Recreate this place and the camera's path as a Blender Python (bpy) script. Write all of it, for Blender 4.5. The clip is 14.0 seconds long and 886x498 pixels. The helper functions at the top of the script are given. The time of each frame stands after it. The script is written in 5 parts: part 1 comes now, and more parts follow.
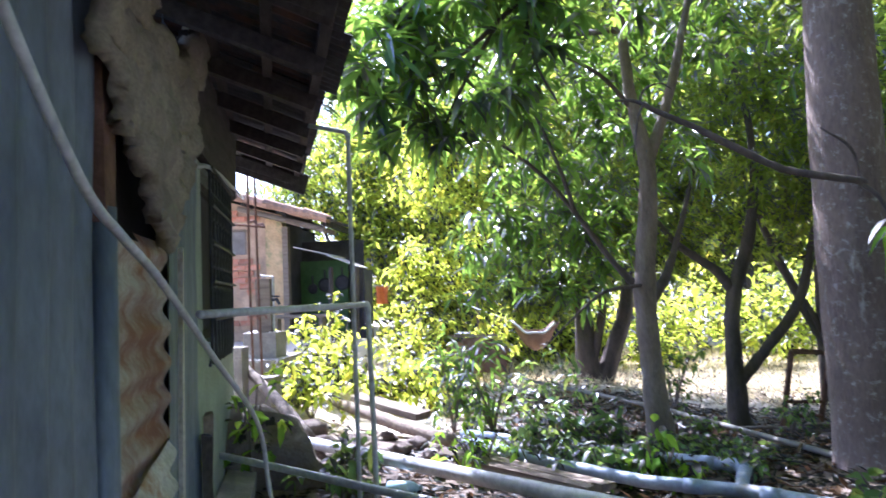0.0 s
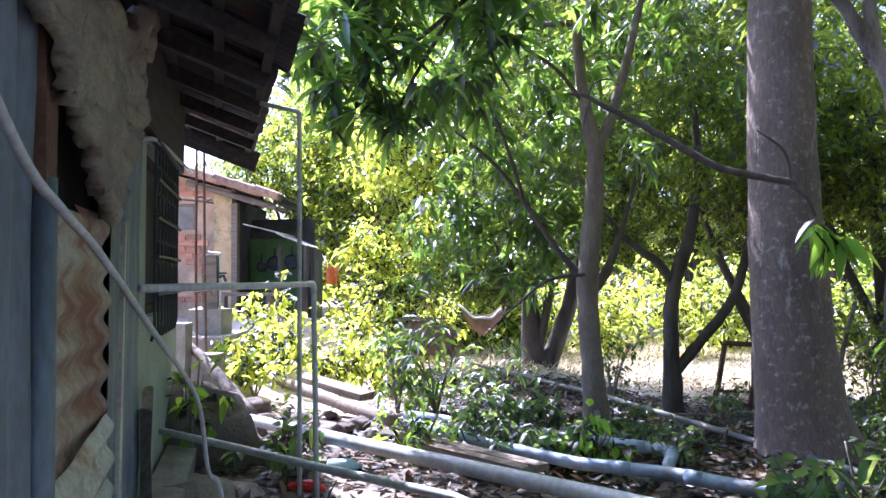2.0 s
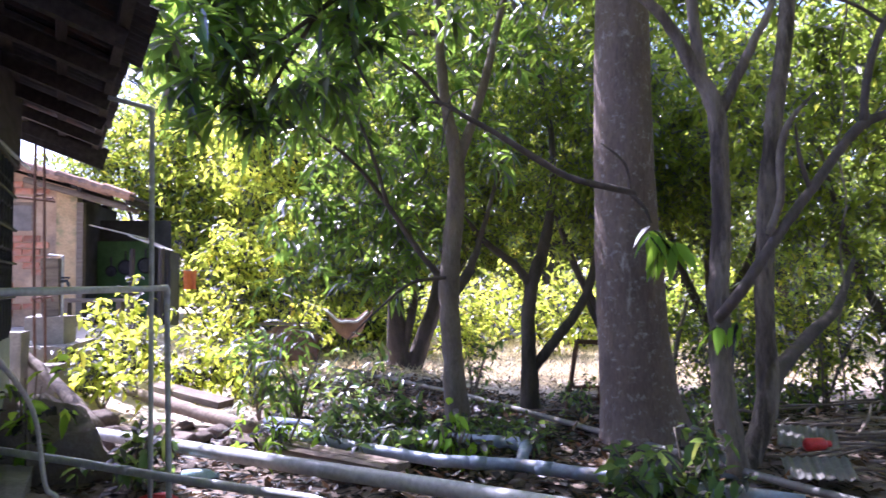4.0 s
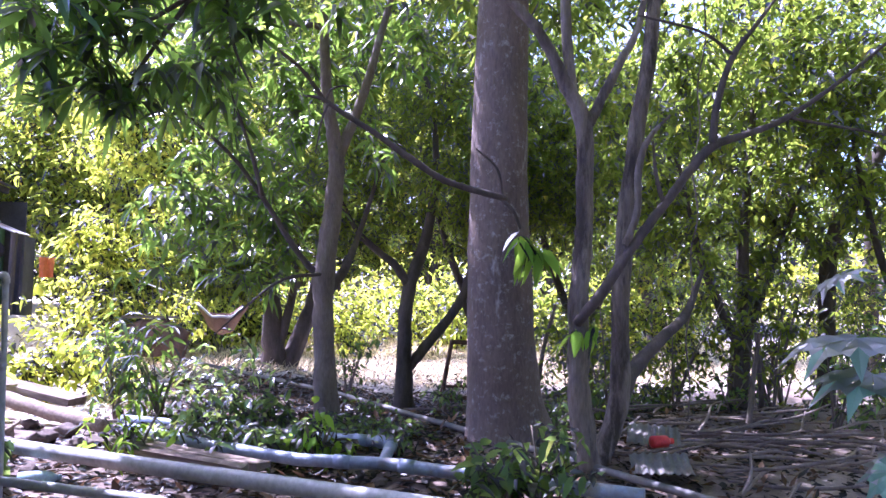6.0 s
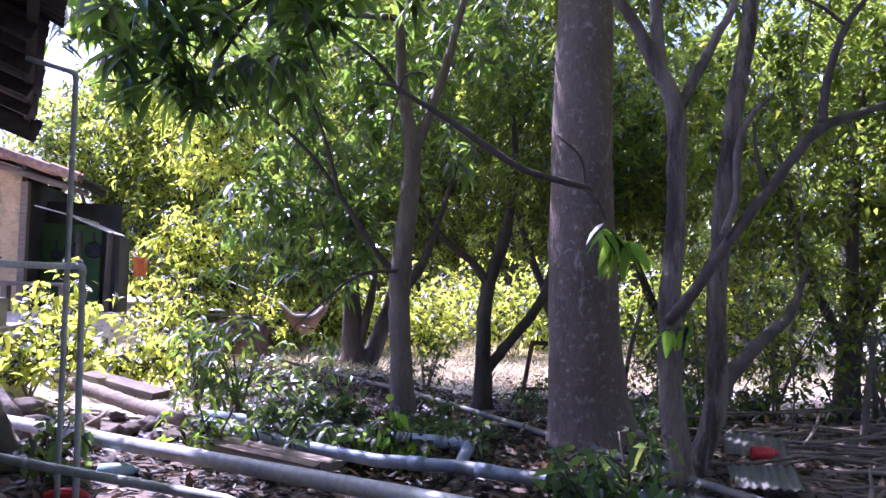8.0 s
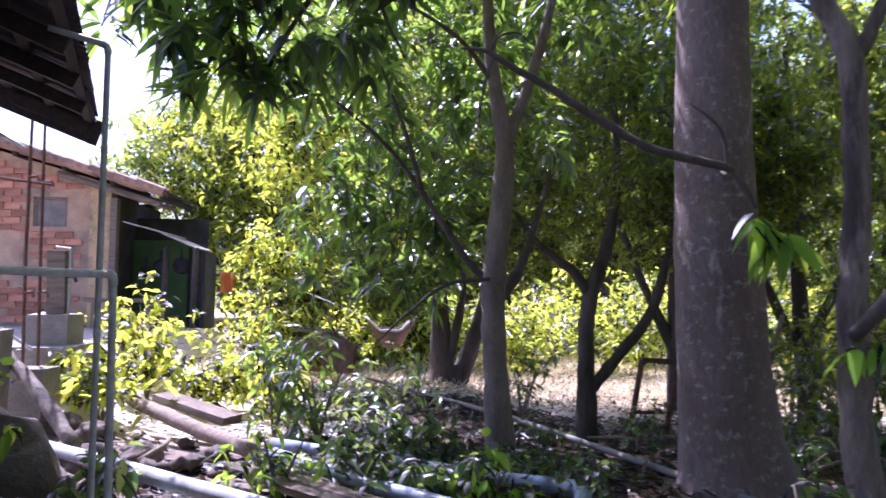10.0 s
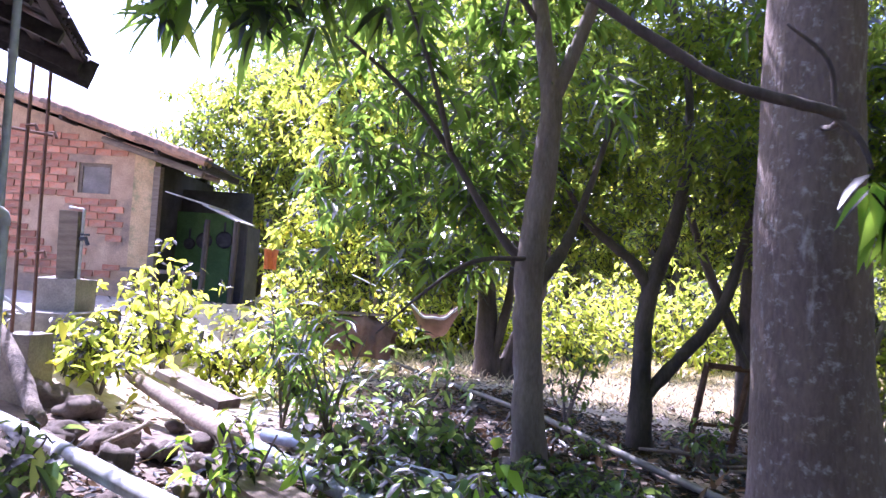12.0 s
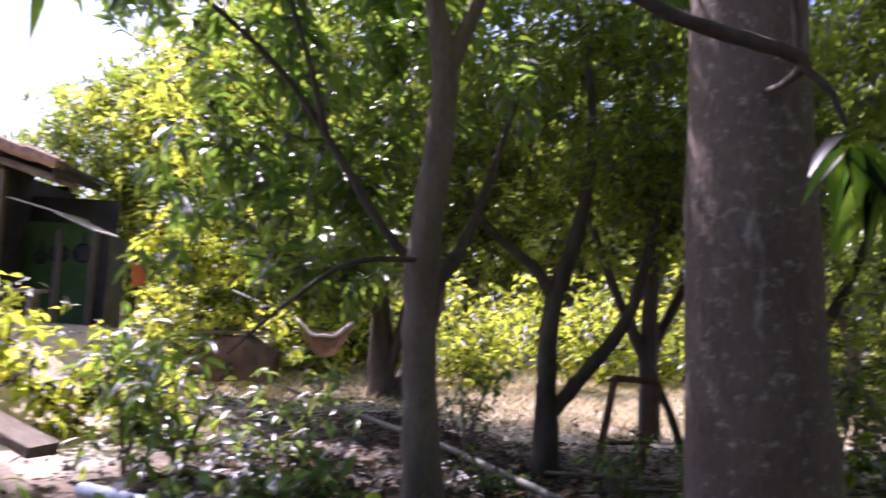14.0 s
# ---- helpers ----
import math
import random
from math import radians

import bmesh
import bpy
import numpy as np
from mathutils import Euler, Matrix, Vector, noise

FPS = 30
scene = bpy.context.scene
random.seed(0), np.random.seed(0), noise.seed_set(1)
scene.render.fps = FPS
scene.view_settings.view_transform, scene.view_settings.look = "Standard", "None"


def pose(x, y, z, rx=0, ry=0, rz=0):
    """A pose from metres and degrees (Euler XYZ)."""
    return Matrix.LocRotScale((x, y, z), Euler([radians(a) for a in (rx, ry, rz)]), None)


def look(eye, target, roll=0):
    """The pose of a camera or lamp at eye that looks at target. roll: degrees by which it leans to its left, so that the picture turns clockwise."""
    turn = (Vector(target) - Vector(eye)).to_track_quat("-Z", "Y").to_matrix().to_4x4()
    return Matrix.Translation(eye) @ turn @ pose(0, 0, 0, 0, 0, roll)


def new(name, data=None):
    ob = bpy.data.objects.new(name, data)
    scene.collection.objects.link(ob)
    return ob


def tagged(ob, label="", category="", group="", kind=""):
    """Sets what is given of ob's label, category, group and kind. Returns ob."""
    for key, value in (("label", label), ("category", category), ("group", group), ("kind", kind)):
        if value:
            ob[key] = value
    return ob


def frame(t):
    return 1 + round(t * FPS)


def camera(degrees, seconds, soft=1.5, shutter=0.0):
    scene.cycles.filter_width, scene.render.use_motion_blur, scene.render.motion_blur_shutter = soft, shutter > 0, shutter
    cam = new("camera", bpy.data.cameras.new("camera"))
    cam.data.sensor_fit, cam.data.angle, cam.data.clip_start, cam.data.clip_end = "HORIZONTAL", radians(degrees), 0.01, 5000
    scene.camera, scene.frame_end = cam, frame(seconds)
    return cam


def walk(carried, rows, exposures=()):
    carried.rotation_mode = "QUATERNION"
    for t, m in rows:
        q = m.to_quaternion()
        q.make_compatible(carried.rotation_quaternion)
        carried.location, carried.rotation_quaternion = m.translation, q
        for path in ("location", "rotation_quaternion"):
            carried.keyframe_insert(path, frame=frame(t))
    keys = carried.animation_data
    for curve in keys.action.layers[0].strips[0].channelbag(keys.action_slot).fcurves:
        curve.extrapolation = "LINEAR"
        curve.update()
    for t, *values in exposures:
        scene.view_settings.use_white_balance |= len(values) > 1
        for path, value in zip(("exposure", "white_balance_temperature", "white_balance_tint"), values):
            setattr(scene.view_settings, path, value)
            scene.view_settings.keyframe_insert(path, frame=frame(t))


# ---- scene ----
cam = camera(65.0, 14.0, soft=1.5, shutter=0.4)
# seconds, eye, yaw to the left, pitch up, lean to the left
ROWS = [
    (0, -0.030, 0.033, 1.132, 6.20, 3.77, -2.31),
    (0.5, -0.009, 0.037, 1.120, 2.11, 2.07, -1.40),
    (1, -0.005, 0.026, 1.114, 0.41, 1.94, -0.82),
    (1.5, 0.000, 0.000, 1.123, 1.58, 2.13, -0.42),
    (2, 0.007, -0.023, 1.131, 2.36, 2.32, -0.35),
    (2.5, 0.007, -0.035, 1.126, 2.88, 2.47, -0.32),
    (3, 0.017, -0.050, 1.119, -0.95, 2.72, -0.42),
    (3.5, 0.030, -0.067, 1.118, -4.06, 2.72, -0.56),
    (4, 0.039, -0.083, 1.124, -8.49, 2.56, -0.61),
    (4.2, 0.050, -0.082, 1.115, -10.16, 2.53, -0.60),
    (6.3, 0.137, -0.114, 1.127, -17.97, 2.53, 1.44),
    (6.5, 0.152, -0.114, 1.118, -17.74, 2.60, 1.66),
    (7, 0.190, -0.072, 1.106, -14.58, 2.97, 1.38),
    (7.2, 0.162, -0.081, 1.115, -13.48, 2.70, 1.09),
    (9.3, 0.292, 0.593, 0.993, -8.79, 2.70, 1.88),
    (9.5, 0.298, 0.647, 0.991, -7.88, 2.86, 1.28),
    (10, 0.260, 0.842, 1.048, -3.97, 3.55, 0.75),
    (10.5, 0.336, 1.008, 1.014, -0.16, 3.64, -0.02),
    (11, 0.502, 1.237, 1.008, 0.16, 2.66, 0.98),
    (11.5, 0.542, 1.316, 1.007, 0.82, 2.75, 1.13),
    (12, 0.541, 1.574, 0.975, 1.34, 2.68, 3.60),
    (12.5, 0.522, 1.828, 0.969, 2.17, 2.98, 3.55),
    (13, 0.530, 2.052, 0.941, 2.45, 3.16, 2.53),
    (13.5, 0.557, 2.164, 0.941, 1.31, 3.21, 1.72),
    (14, 0.661, 2.300, 0.927, -6.83, 4.51, 2.56),
]


def aim(x, y, z, yaw, pitch, roll):
    a, b = radians(yaw), radians(pitch)
    ahead = Vector((-math.sin(a) * math.cos(b), math.cos(a) * math.cos(b), math.sin(b)))
    return look((x, y, z), Vector((x, y, z)) + ahead, roll)


EXPOSURES = [
    (0.0, 2.04, 4930, 26),
    (1.5, 2.09, 4930, 28),
    (4.2, 1.75, 5130, 40),
    (6.3, 2.0, 4880, 50),
    (7.2, 1.77, 4880, 50),
    (9.5, 1.27, 5080, 43),
    (10.5, 1.59, 5030, 45),
    (11.0, 1.69, 5030, 44),
    (12.5, 1.96, 5030, 43),
    (13.4, 1.86, 5280, 42),
    (13.8, 1.27, 5580, 40),
    (14.0, 1.05, 5580, 40),
]
walk(cam, [(t, aim(*row)) for t, *row in ROWS], EXPOSURES)

# ---- light ----
SUN_AZ, SUN_EL = 32.0, 56.0      # degrees to the left of +y, and above the horizon
world = bpy.data.worlds.new("sky")
scene.world = world
world.use_nodes = True
wn = world.node_tree
sky = wn.nodes.new("ShaderNodeTexSky")
sky.sky_type, sky.sun_disc = "NISHITA", False
sky.sun_elevation, sky.sun_rotation = radians(SUN_EL), radians(-SUN_AZ)
sky.dust_density = 3.0
wn.links.new(sky.outputs[0], wn.nodes["Background"].inputs[0])
wn.nodes["Background"].inputs[1].default_value = 0.15
sun = new("sun", bpy.data.lights.new("sun", "SUN"))
sun.data.energy, sun.data.angle, sun.data.color = 5.0, radians(0.53), (1.0, 0.93, 0.8)
sa, se = radians(SUN_AZ), radians(SUN_EL)
sun.matrix_world = look((0, 0, 30), Vector((0, 0, 30)) - Vector((-math.sin(sa) * math.cos(se), math.cos(sa) * math.cos(se), math.sin(se))))


# ---- materials ----
def ramp(nt, fac, stops):
    r = nt.nodes.new("ShaderNodeValToRGB")
    els = r.color_ramp.elements
    while len(els) < len(stops):
        els.new(0.5)
    for e, (p, c) in zip(els, stops):
        e.position, e.color = p, (*c, 1)
    nt.links.new(fac, r.inputs[0])
    return r.outputs[0]


def tex(nt, scale, detail=6.0, stretch=(1, 1, 1), rough=0.6):
    co = nt.nodes.new("ShaderNodeTexCoord")
    mp = nt.nodes.new("ShaderNodeMapping")
    mp.inputs["Scale"].default_value = stretch
    n = nt.nodes.new("ShaderNodeTexNoise")
    n.inputs["Scale"].default_value, n.inputs["Detail"].default_value, n.inputs["Roughness"].default_value = scale, detail, rough
    nt.links.new(co.outputs["Object"], mp.inputs[0])
    nt.links.new(mp.outputs[0], n.inputs["Vector"])
    return n.outputs["Fac"]


def mixc(nt, fac, a, b, mode="MIX"):
    m = nt.nodes.new("ShaderNodeMix")
    m.data_type, m.blend_type = "RGBA", mode
    for s, v in ((m.inputs[0], fac), (m.inputs[6], a), (m.inputs[7], b)):
        if hasattr(v, "links"):
            nt.links.new(v, s)
        else:
            s.default_value = v if isinstance(v, (int, float)) else (*v, 1)
    return m.outputs[2]


def matter(name, dark, light, scale=6.0, fine=60.0, stretch=(1, 1, 1), rough=0.8, metal=0.0, bump=0.4, stain=None, stain_scale=2.0,
           stain_at=(0.5, 0.65), vary=0.0, depth=0.01, moss=None):
    """A surface with a broad and a fine noise, stains of a second colour, and relief."""
    mat = bpy.data.materials.new(name)
    mat.use_nodes = True
    nt = mat.node_tree
    bsdf = nt.nodes["Principled BSDF"]
    broad, grain = tex(nt, scale, 5, stretch), tex(nt, fine, 3, stretch)
    col = ramp(nt, broad, [(0.3, dark), (0.7, light)])
    col = mixc(nt, 0.55, col, ramp(nt, grain, [(0.3, (0.55, 0.55, 0.55)), (0.7, (1.25, 1.25, 1.25))]), "MULTIPLY")
    if stain:
        col = mixc(nt, ramp(nt, tex(nt, stain_scale, 8, stretch, 0.7), [(stain_at[0], (0, 0, 0)), (stain_at[1], (1, 1, 1))]), col, stain)
    if moss:
        col = mixc(nt, ramp(nt, tex(nt, stain_scale * 2.7, 8, (1, 1, 1), 0.75), [(0.55, (0, 0, 0)), (0.7, (1, 1, 1))]), col, moss)
    if vary:
        info = nt.nodes.new("ShaderNodeObjectInfo")
        hsv = nt.nodes.new("ShaderNodeHueSaturation")
        mr = nt.nodes.new("ShaderNodeMapRange")
        mr.inputs[3].default_value, mr.inputs[4].default_value = 1 - vary, 1 + vary
        nt.links.new(info.outputs["Random"], mr.inputs[0])
        nt.links.new(mr.outputs[0], hsv.inputs["Value"])
        nt.links.new(col, hsv.inputs["Color"])
        col = hsv.outputs[0]
    nt.links.new(col, bsdf.inputs["Base Color"])
    bsdf.inputs["Roughness"].default_value, bsdf.inputs["Metallic"].default_value = rough, metal
    b = nt.nodes.new("ShaderNodeBump")
    b.inputs["Strength"].default_value, b.inputs["Distance"].default_value = bump, depth
    nt.links.new(mixc(nt, 0.5, broad, grain), b.inputs["Height"])
    nt.links.new(b.outputs[0], bsdf.inputs["Normal"])
    return mat


def leafy(name, front, back, shine=0.35, through_light=0.45, spread=0.35):
    """A leaf: gloss on top of a diffuse and a light-passing layer; hue and value differ leaf by leaf."""
    mat = bpy.data.materials.new(name)
    mat.use_nodes = True
    nt = mat.node_tree
    nt.nodes.remove(nt.nodes["Principled BSDF"])
    geo = nt.nodes.new("ShaderNodeNewGeometry")
    rnd = geo.outputs["Random Per Island"]
    col = ramp(nt, rnd, [(0.0, tuple(c * (1 - spread) for c in front)), (0.6, front), (1.0, tuple(c * (1 + spread) for c in front))])
    col = mixc(nt, 0.5, col, ramp(nt, tex(nt, 1.3, 3), [(0.35, (0.7, 0.75, 0.8)), (0.65, (1.25, 1.2, 0.9))]), "MULTIPLY")
    thr = ramp(nt, rnd, [(0.0, tuple(c * (1 - spread) for c in back)), (0.8, back), (1.0, (back[0] * 1.5, back[1] * 1.1, back[2]))])
    d, tr, gl = (nt.nodes.new("ShaderNodeBsdf" + k) for k in ("Diffuse", "Translucent", "Glossy"))
    gl.inputs["Roughness"].default_value = 0.42
    gl.inputs["Color"].default_value = (shine, shine, shine, 1)
    nt.links.new(col, d.inputs[0])
    nt.links.new(thr, tr.inputs[0])
    m1, m2 = nt.nodes.new("ShaderNodeMixShader"), nt.nodes.new("ShaderNodeMixShader")
    m1.inputs[0].default_value = through_light
    nt.links.new(d.outputs[0], m1.inputs[1])
    nt.links.new(tr.outputs[0], m1.inputs[2])
    fr = nt.nodes.new("ShaderNodeFresnel")
    fr.inputs[0].default_value = 1.33
    nt.links.new(fr.outputs[0], m2.inputs[0])
    nt.links.new(m1.outputs[0], m2.inputs[1])
    nt.links.new(gl.outputs[0], m2.inputs[2])
    nt.links.new(m2.outputs[0], nt.nodes["Material Output"].inputs[0])
    return mat


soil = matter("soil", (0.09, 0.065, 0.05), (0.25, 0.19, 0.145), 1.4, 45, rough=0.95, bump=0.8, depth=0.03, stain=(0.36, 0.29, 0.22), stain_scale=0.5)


def sunlit_ground(mat, lit_tone):
    """Paints sunlight into the earth: pale yard and field, dark leaf mould under trees."""
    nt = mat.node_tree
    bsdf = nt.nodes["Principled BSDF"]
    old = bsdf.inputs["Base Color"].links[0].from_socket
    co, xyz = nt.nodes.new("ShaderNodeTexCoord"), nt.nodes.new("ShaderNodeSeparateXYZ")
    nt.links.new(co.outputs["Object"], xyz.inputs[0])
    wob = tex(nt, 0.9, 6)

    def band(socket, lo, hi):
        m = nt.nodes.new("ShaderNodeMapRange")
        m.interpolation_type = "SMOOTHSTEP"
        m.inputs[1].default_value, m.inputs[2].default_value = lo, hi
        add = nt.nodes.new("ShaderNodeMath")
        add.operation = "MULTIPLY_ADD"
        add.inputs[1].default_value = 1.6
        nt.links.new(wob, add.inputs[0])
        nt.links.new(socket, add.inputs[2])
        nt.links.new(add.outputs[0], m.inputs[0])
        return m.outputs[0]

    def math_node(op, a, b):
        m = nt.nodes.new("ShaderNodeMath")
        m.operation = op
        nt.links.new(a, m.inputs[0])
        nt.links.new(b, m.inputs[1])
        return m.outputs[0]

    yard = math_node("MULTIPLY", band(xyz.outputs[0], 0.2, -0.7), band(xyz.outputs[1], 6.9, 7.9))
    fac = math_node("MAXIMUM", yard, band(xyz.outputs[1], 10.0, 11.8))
    light = ramp(nt, tex(nt, 14, 6), [(0.3, tuple(c * 0.7 for c in lit_tone)), (0.7, lit_tone)])
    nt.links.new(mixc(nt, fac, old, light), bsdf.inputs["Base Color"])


sunlit_ground(soil, (0.58, 0.49, 0.38))
bark_grey = matter("bark_grey", (0.125, 0.09, 0.073), (0.245, 0.182, 0.15), 2.6, 55, (1, 1, 0.3), 0.92, bump=1.0, depth=0.02, stain=(0.46, 0.42, 0.39), stain_scale=7, stain_at=(0.6, 0.72), moss=(0.42, 0.4, 0.37))
bark_pale = matter("bark_pale", (0.075, 0.055, 0.043), (0.29, 0.24, 0.195), 9, 60, (1, 1, 0.22), 0.92, bump=1.0, depth=0.03, stain=(0.05, 0.038, 0.03), stain_scale=5, stain_at=(0.5, 0.6))
bark_dark = matter("bark_dark", (0.05, 0.04, 0.033), (0.13, 0.1, 0.085), 7, 60, (1, 1, 0.3), 0.9, bump=0.8)
bark_brown = matter("bark_brown", (0.125, 0.095, 0.075), (0.26, 0.21, 0.17), 7, 70, (1, 1, 0.3), 0.9, bump=0.8, stain=(0.3, 0.28, 0.24), stain_scale=6, stain_at=(0.6, 0.7))
pvc = matter("pvc_grey", (0.4, 0.41, 0.42), (0.55, 0.56, 0.57), 4, 30, rough=0.45, bump=0.05, stain=(0.25, 0.22, 0.18), stain_scale=5, stain_at=(0.56, 0.75))
pvc_blue = matter("pvc_blue_grey", (0.2, 0.25, 0.34), (0.36, 0.42, 0.52), 5, 30, rough=0.45, bump=0.05, stain=(0.2, 0.17, 0.13), stain_scale=4, stain_at=(0.5, 0.7))
pvc_dull = matter("pvc_dull", (0.1, 0.1, 0.09), (0.19, 0.185, 0.17), 5, 30, rough=0.55, bump=0.05, stain=(0.18, 0.15, 0.12), stain_scale=5)
zinc = matter("zinc_sheet", (0.1, 0.12, 0.16), (0.225, 0.255, 0.305), 3, 40, (1, 1, 0.3), 0.6, 0.2, 0.2, stain=(0.15, 0.16, 0.18), stain_scale=2)
zinc_pale = matter("pale_zinc", (0.42, 0.4, 0.36), (0.6, 0.58, 0.53), 3, 50, rough=0.65, metal=0.2, bump=0.3, stain=(0.3, 0.16, 0.09), stain_scale=1.6, stain_at=(0.52, 0.62))
rusty = matter("rusty_sheet", (0.36, 0.32, 0.28), (0.5, 0.46, 0.41), 4, 60, (1, 1, 1), 0.75, 0.15, 0.3, stain=(0.2, 0.085, 0.05), stain_scale=1.9, stain_at=(0.4, 0.56))
rust = matter("rust", (0.1, 0.05, 0.035), (0.22, 0.12, 0.08), 9, 80, rough=0.85, metal=0.3)
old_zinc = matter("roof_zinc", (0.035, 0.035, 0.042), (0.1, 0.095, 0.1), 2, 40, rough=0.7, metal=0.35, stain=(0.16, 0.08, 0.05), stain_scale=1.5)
mortar = matter("old_mortar", (0.17, 0.145, 0.105), (0.33, 0.285, 0.215), 5, 70, rough=0.95, bump=0.35, depth=0.01, stain=(0.18, 0.15, 0.12), stain_scale=2.4, moss=(0.2, 0.22, 0.13))
green_wall = matter("green_paint", (0.24, 0.27, 0.21), (0.36, 0.4, 0.32), 3, 60, rough=0.9, stain=(0.3, 0.3, 0.26), stain_scale=1.7)
brick_mat = matter("brick", (0.42, 0.16, 0.09), (0.62, 0.28, 0.165), 6, 60, rough=0.95, bump=0.6, stain=(0.34, 0.26, 0.2), stain_scale=1.6, stain_at=(0.5, 0.66), vary=0.35)
joint = matter("brick_joint", (0.4, 0.26, 0.16), (0.6, 0.42, 0.27), 4, 50, rough=0.95, bump=0.6, stain=(0.22, 0.17, 0.13), stain_scale=1.2)
tan_plaster = matter("tan_plaster", (0.5, 0.33, 0.16), (0.7, 0.5, 0.28), 3, 50, rough=0.95, stain=(0.22, 0.22, 0.1), stain_scale=1.8, moss=(0.25, 0.27, 0.12))
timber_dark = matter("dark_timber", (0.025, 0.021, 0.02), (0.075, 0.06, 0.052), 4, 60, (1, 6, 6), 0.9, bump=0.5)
timber = matter("weathered_timber", (0.15, 0.11, 0.08), (0.31, 0.25, 0.185), 4, 60, (1, 7, 7), 0.9, bump=0.6, vary=0.25)
concrete = matter("concrete", (0.19, 0.165, 0.14), (0.34, 0.31, 0.27), 4, 60, rough=0.95, bump=0.6, stain=(0.18, 0.16, 0.14), stain_scale=2.2)
stone = matter("stone", (0.11, 0.085, 0.07), (0.26, 0.215, 0.18), 5, 50, rough=0.95, bump=0.8, depth=0.02, vary=0.3, stain=(0.14, 0.1, 0.08), stain_scale=5)
tile = matter("clay_tile", (0.28, 0.15, 0.09), (0.48, 0.3, 0.2), 4, 50, rough=0.95, vary=0.3, stain=(0.14, 0.11, 0.09), stain_scale=2.5)
dark_steel = matter("dark_steel", (0.02, 0.022, 0.03), (0.06, 0.06, 0.07), 9, 60, rough=0.6, metal=0.5)
hose_mat = matter("hose", (0.38, 0.39, 0.4), (0.52, 0.53, 0.54), 8, 60, rough=0.6, bump=0.1)
# Near-black, with the shade of rooms and openings put into the colour.
interior = matter("shade_black_wall", (0.03, 0.028, 0.03), (0.08, 0.075, 0.075), 3, 40, rough=0.95)
# Green paint with the porch shade put into its colour.
shaded_green = matter("shaded_green_paint", (0.039, 0.099, 0.028), (0.072, 0.149, 0.050), 3, 50, rough=0.8)
orange_cloth = matter("orange_cloth", (0.75, 0.2, 0.06), (0.9, 0.3, 0.1), 8, 60, rough=0.95)
red_plastic = matter("red_plastic", (0.6, 0.03, 0.03), (0.75, 0.06, 0.05), 8, 60, rough=0.4, bump=0.05)
blue_plastic = matter("pale_blue_plastic", (0.45, 0.66, 0.8), (0.6, 0.8, 0.9), 8, 60, rough=0.4, bump=0.1)
canvas = matter("faded_canvas", (0.15, 0.09, 0.065), (0.27, 0.17, 0.125), 5, 90, rough=0.95)
clay = matter("red_clay", (0.16, 0.085, 0.055), (0.29, 0.165, 0.105), 4, 40, rough=0.95, bump=0.7, depth=0.03, stain=(0.14, 0.1, 0.075), stain_scale=2.5)
dry_leaf = leafy("dry_leaf", (0.2, 0.13, 0.085), (0.28, 0.17, 0.09), 0.05, 0.15, 0.6)
straw = leafy("dry_grass", (0.8, 0.71, 0.5), (0.8, 0.7, 0.45), 0.03, 0.4, 0.35)
mango_leaf = leafy("mango_leaf", (0.1, 0.2, 0.095), (0.38, 0.58, 0.065), 0.2, 0.5)
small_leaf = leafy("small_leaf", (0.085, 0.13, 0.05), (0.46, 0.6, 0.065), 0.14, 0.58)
# Sunlight put into the leaf colour: paler and yellower than small_leaf.
sun_tinted_leaf = leafy("sun_tinted_leaf", (0.22, 0.32, 0.055), (0.74, 0.82, 0.08), 0.05, 0.66)
shrub_leaf = leafy("shrub_leaf", (0.11, 0.21, 0.1), (0.36, 0.5, 0.1), 0.1, 0.46)
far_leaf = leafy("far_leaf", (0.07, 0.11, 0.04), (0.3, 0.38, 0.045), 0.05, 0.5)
papaya_leaf = leafy("papaya_leaf", (0.17, 0.31, 0.25), (0.25, 0.45, 0.2), 0.35, 0.25)
tip_leaf = leafy("young_leaf", (0.23, 0.44, 0.06), (0.46, 0.7, 0.06), 0.05, 0.55)


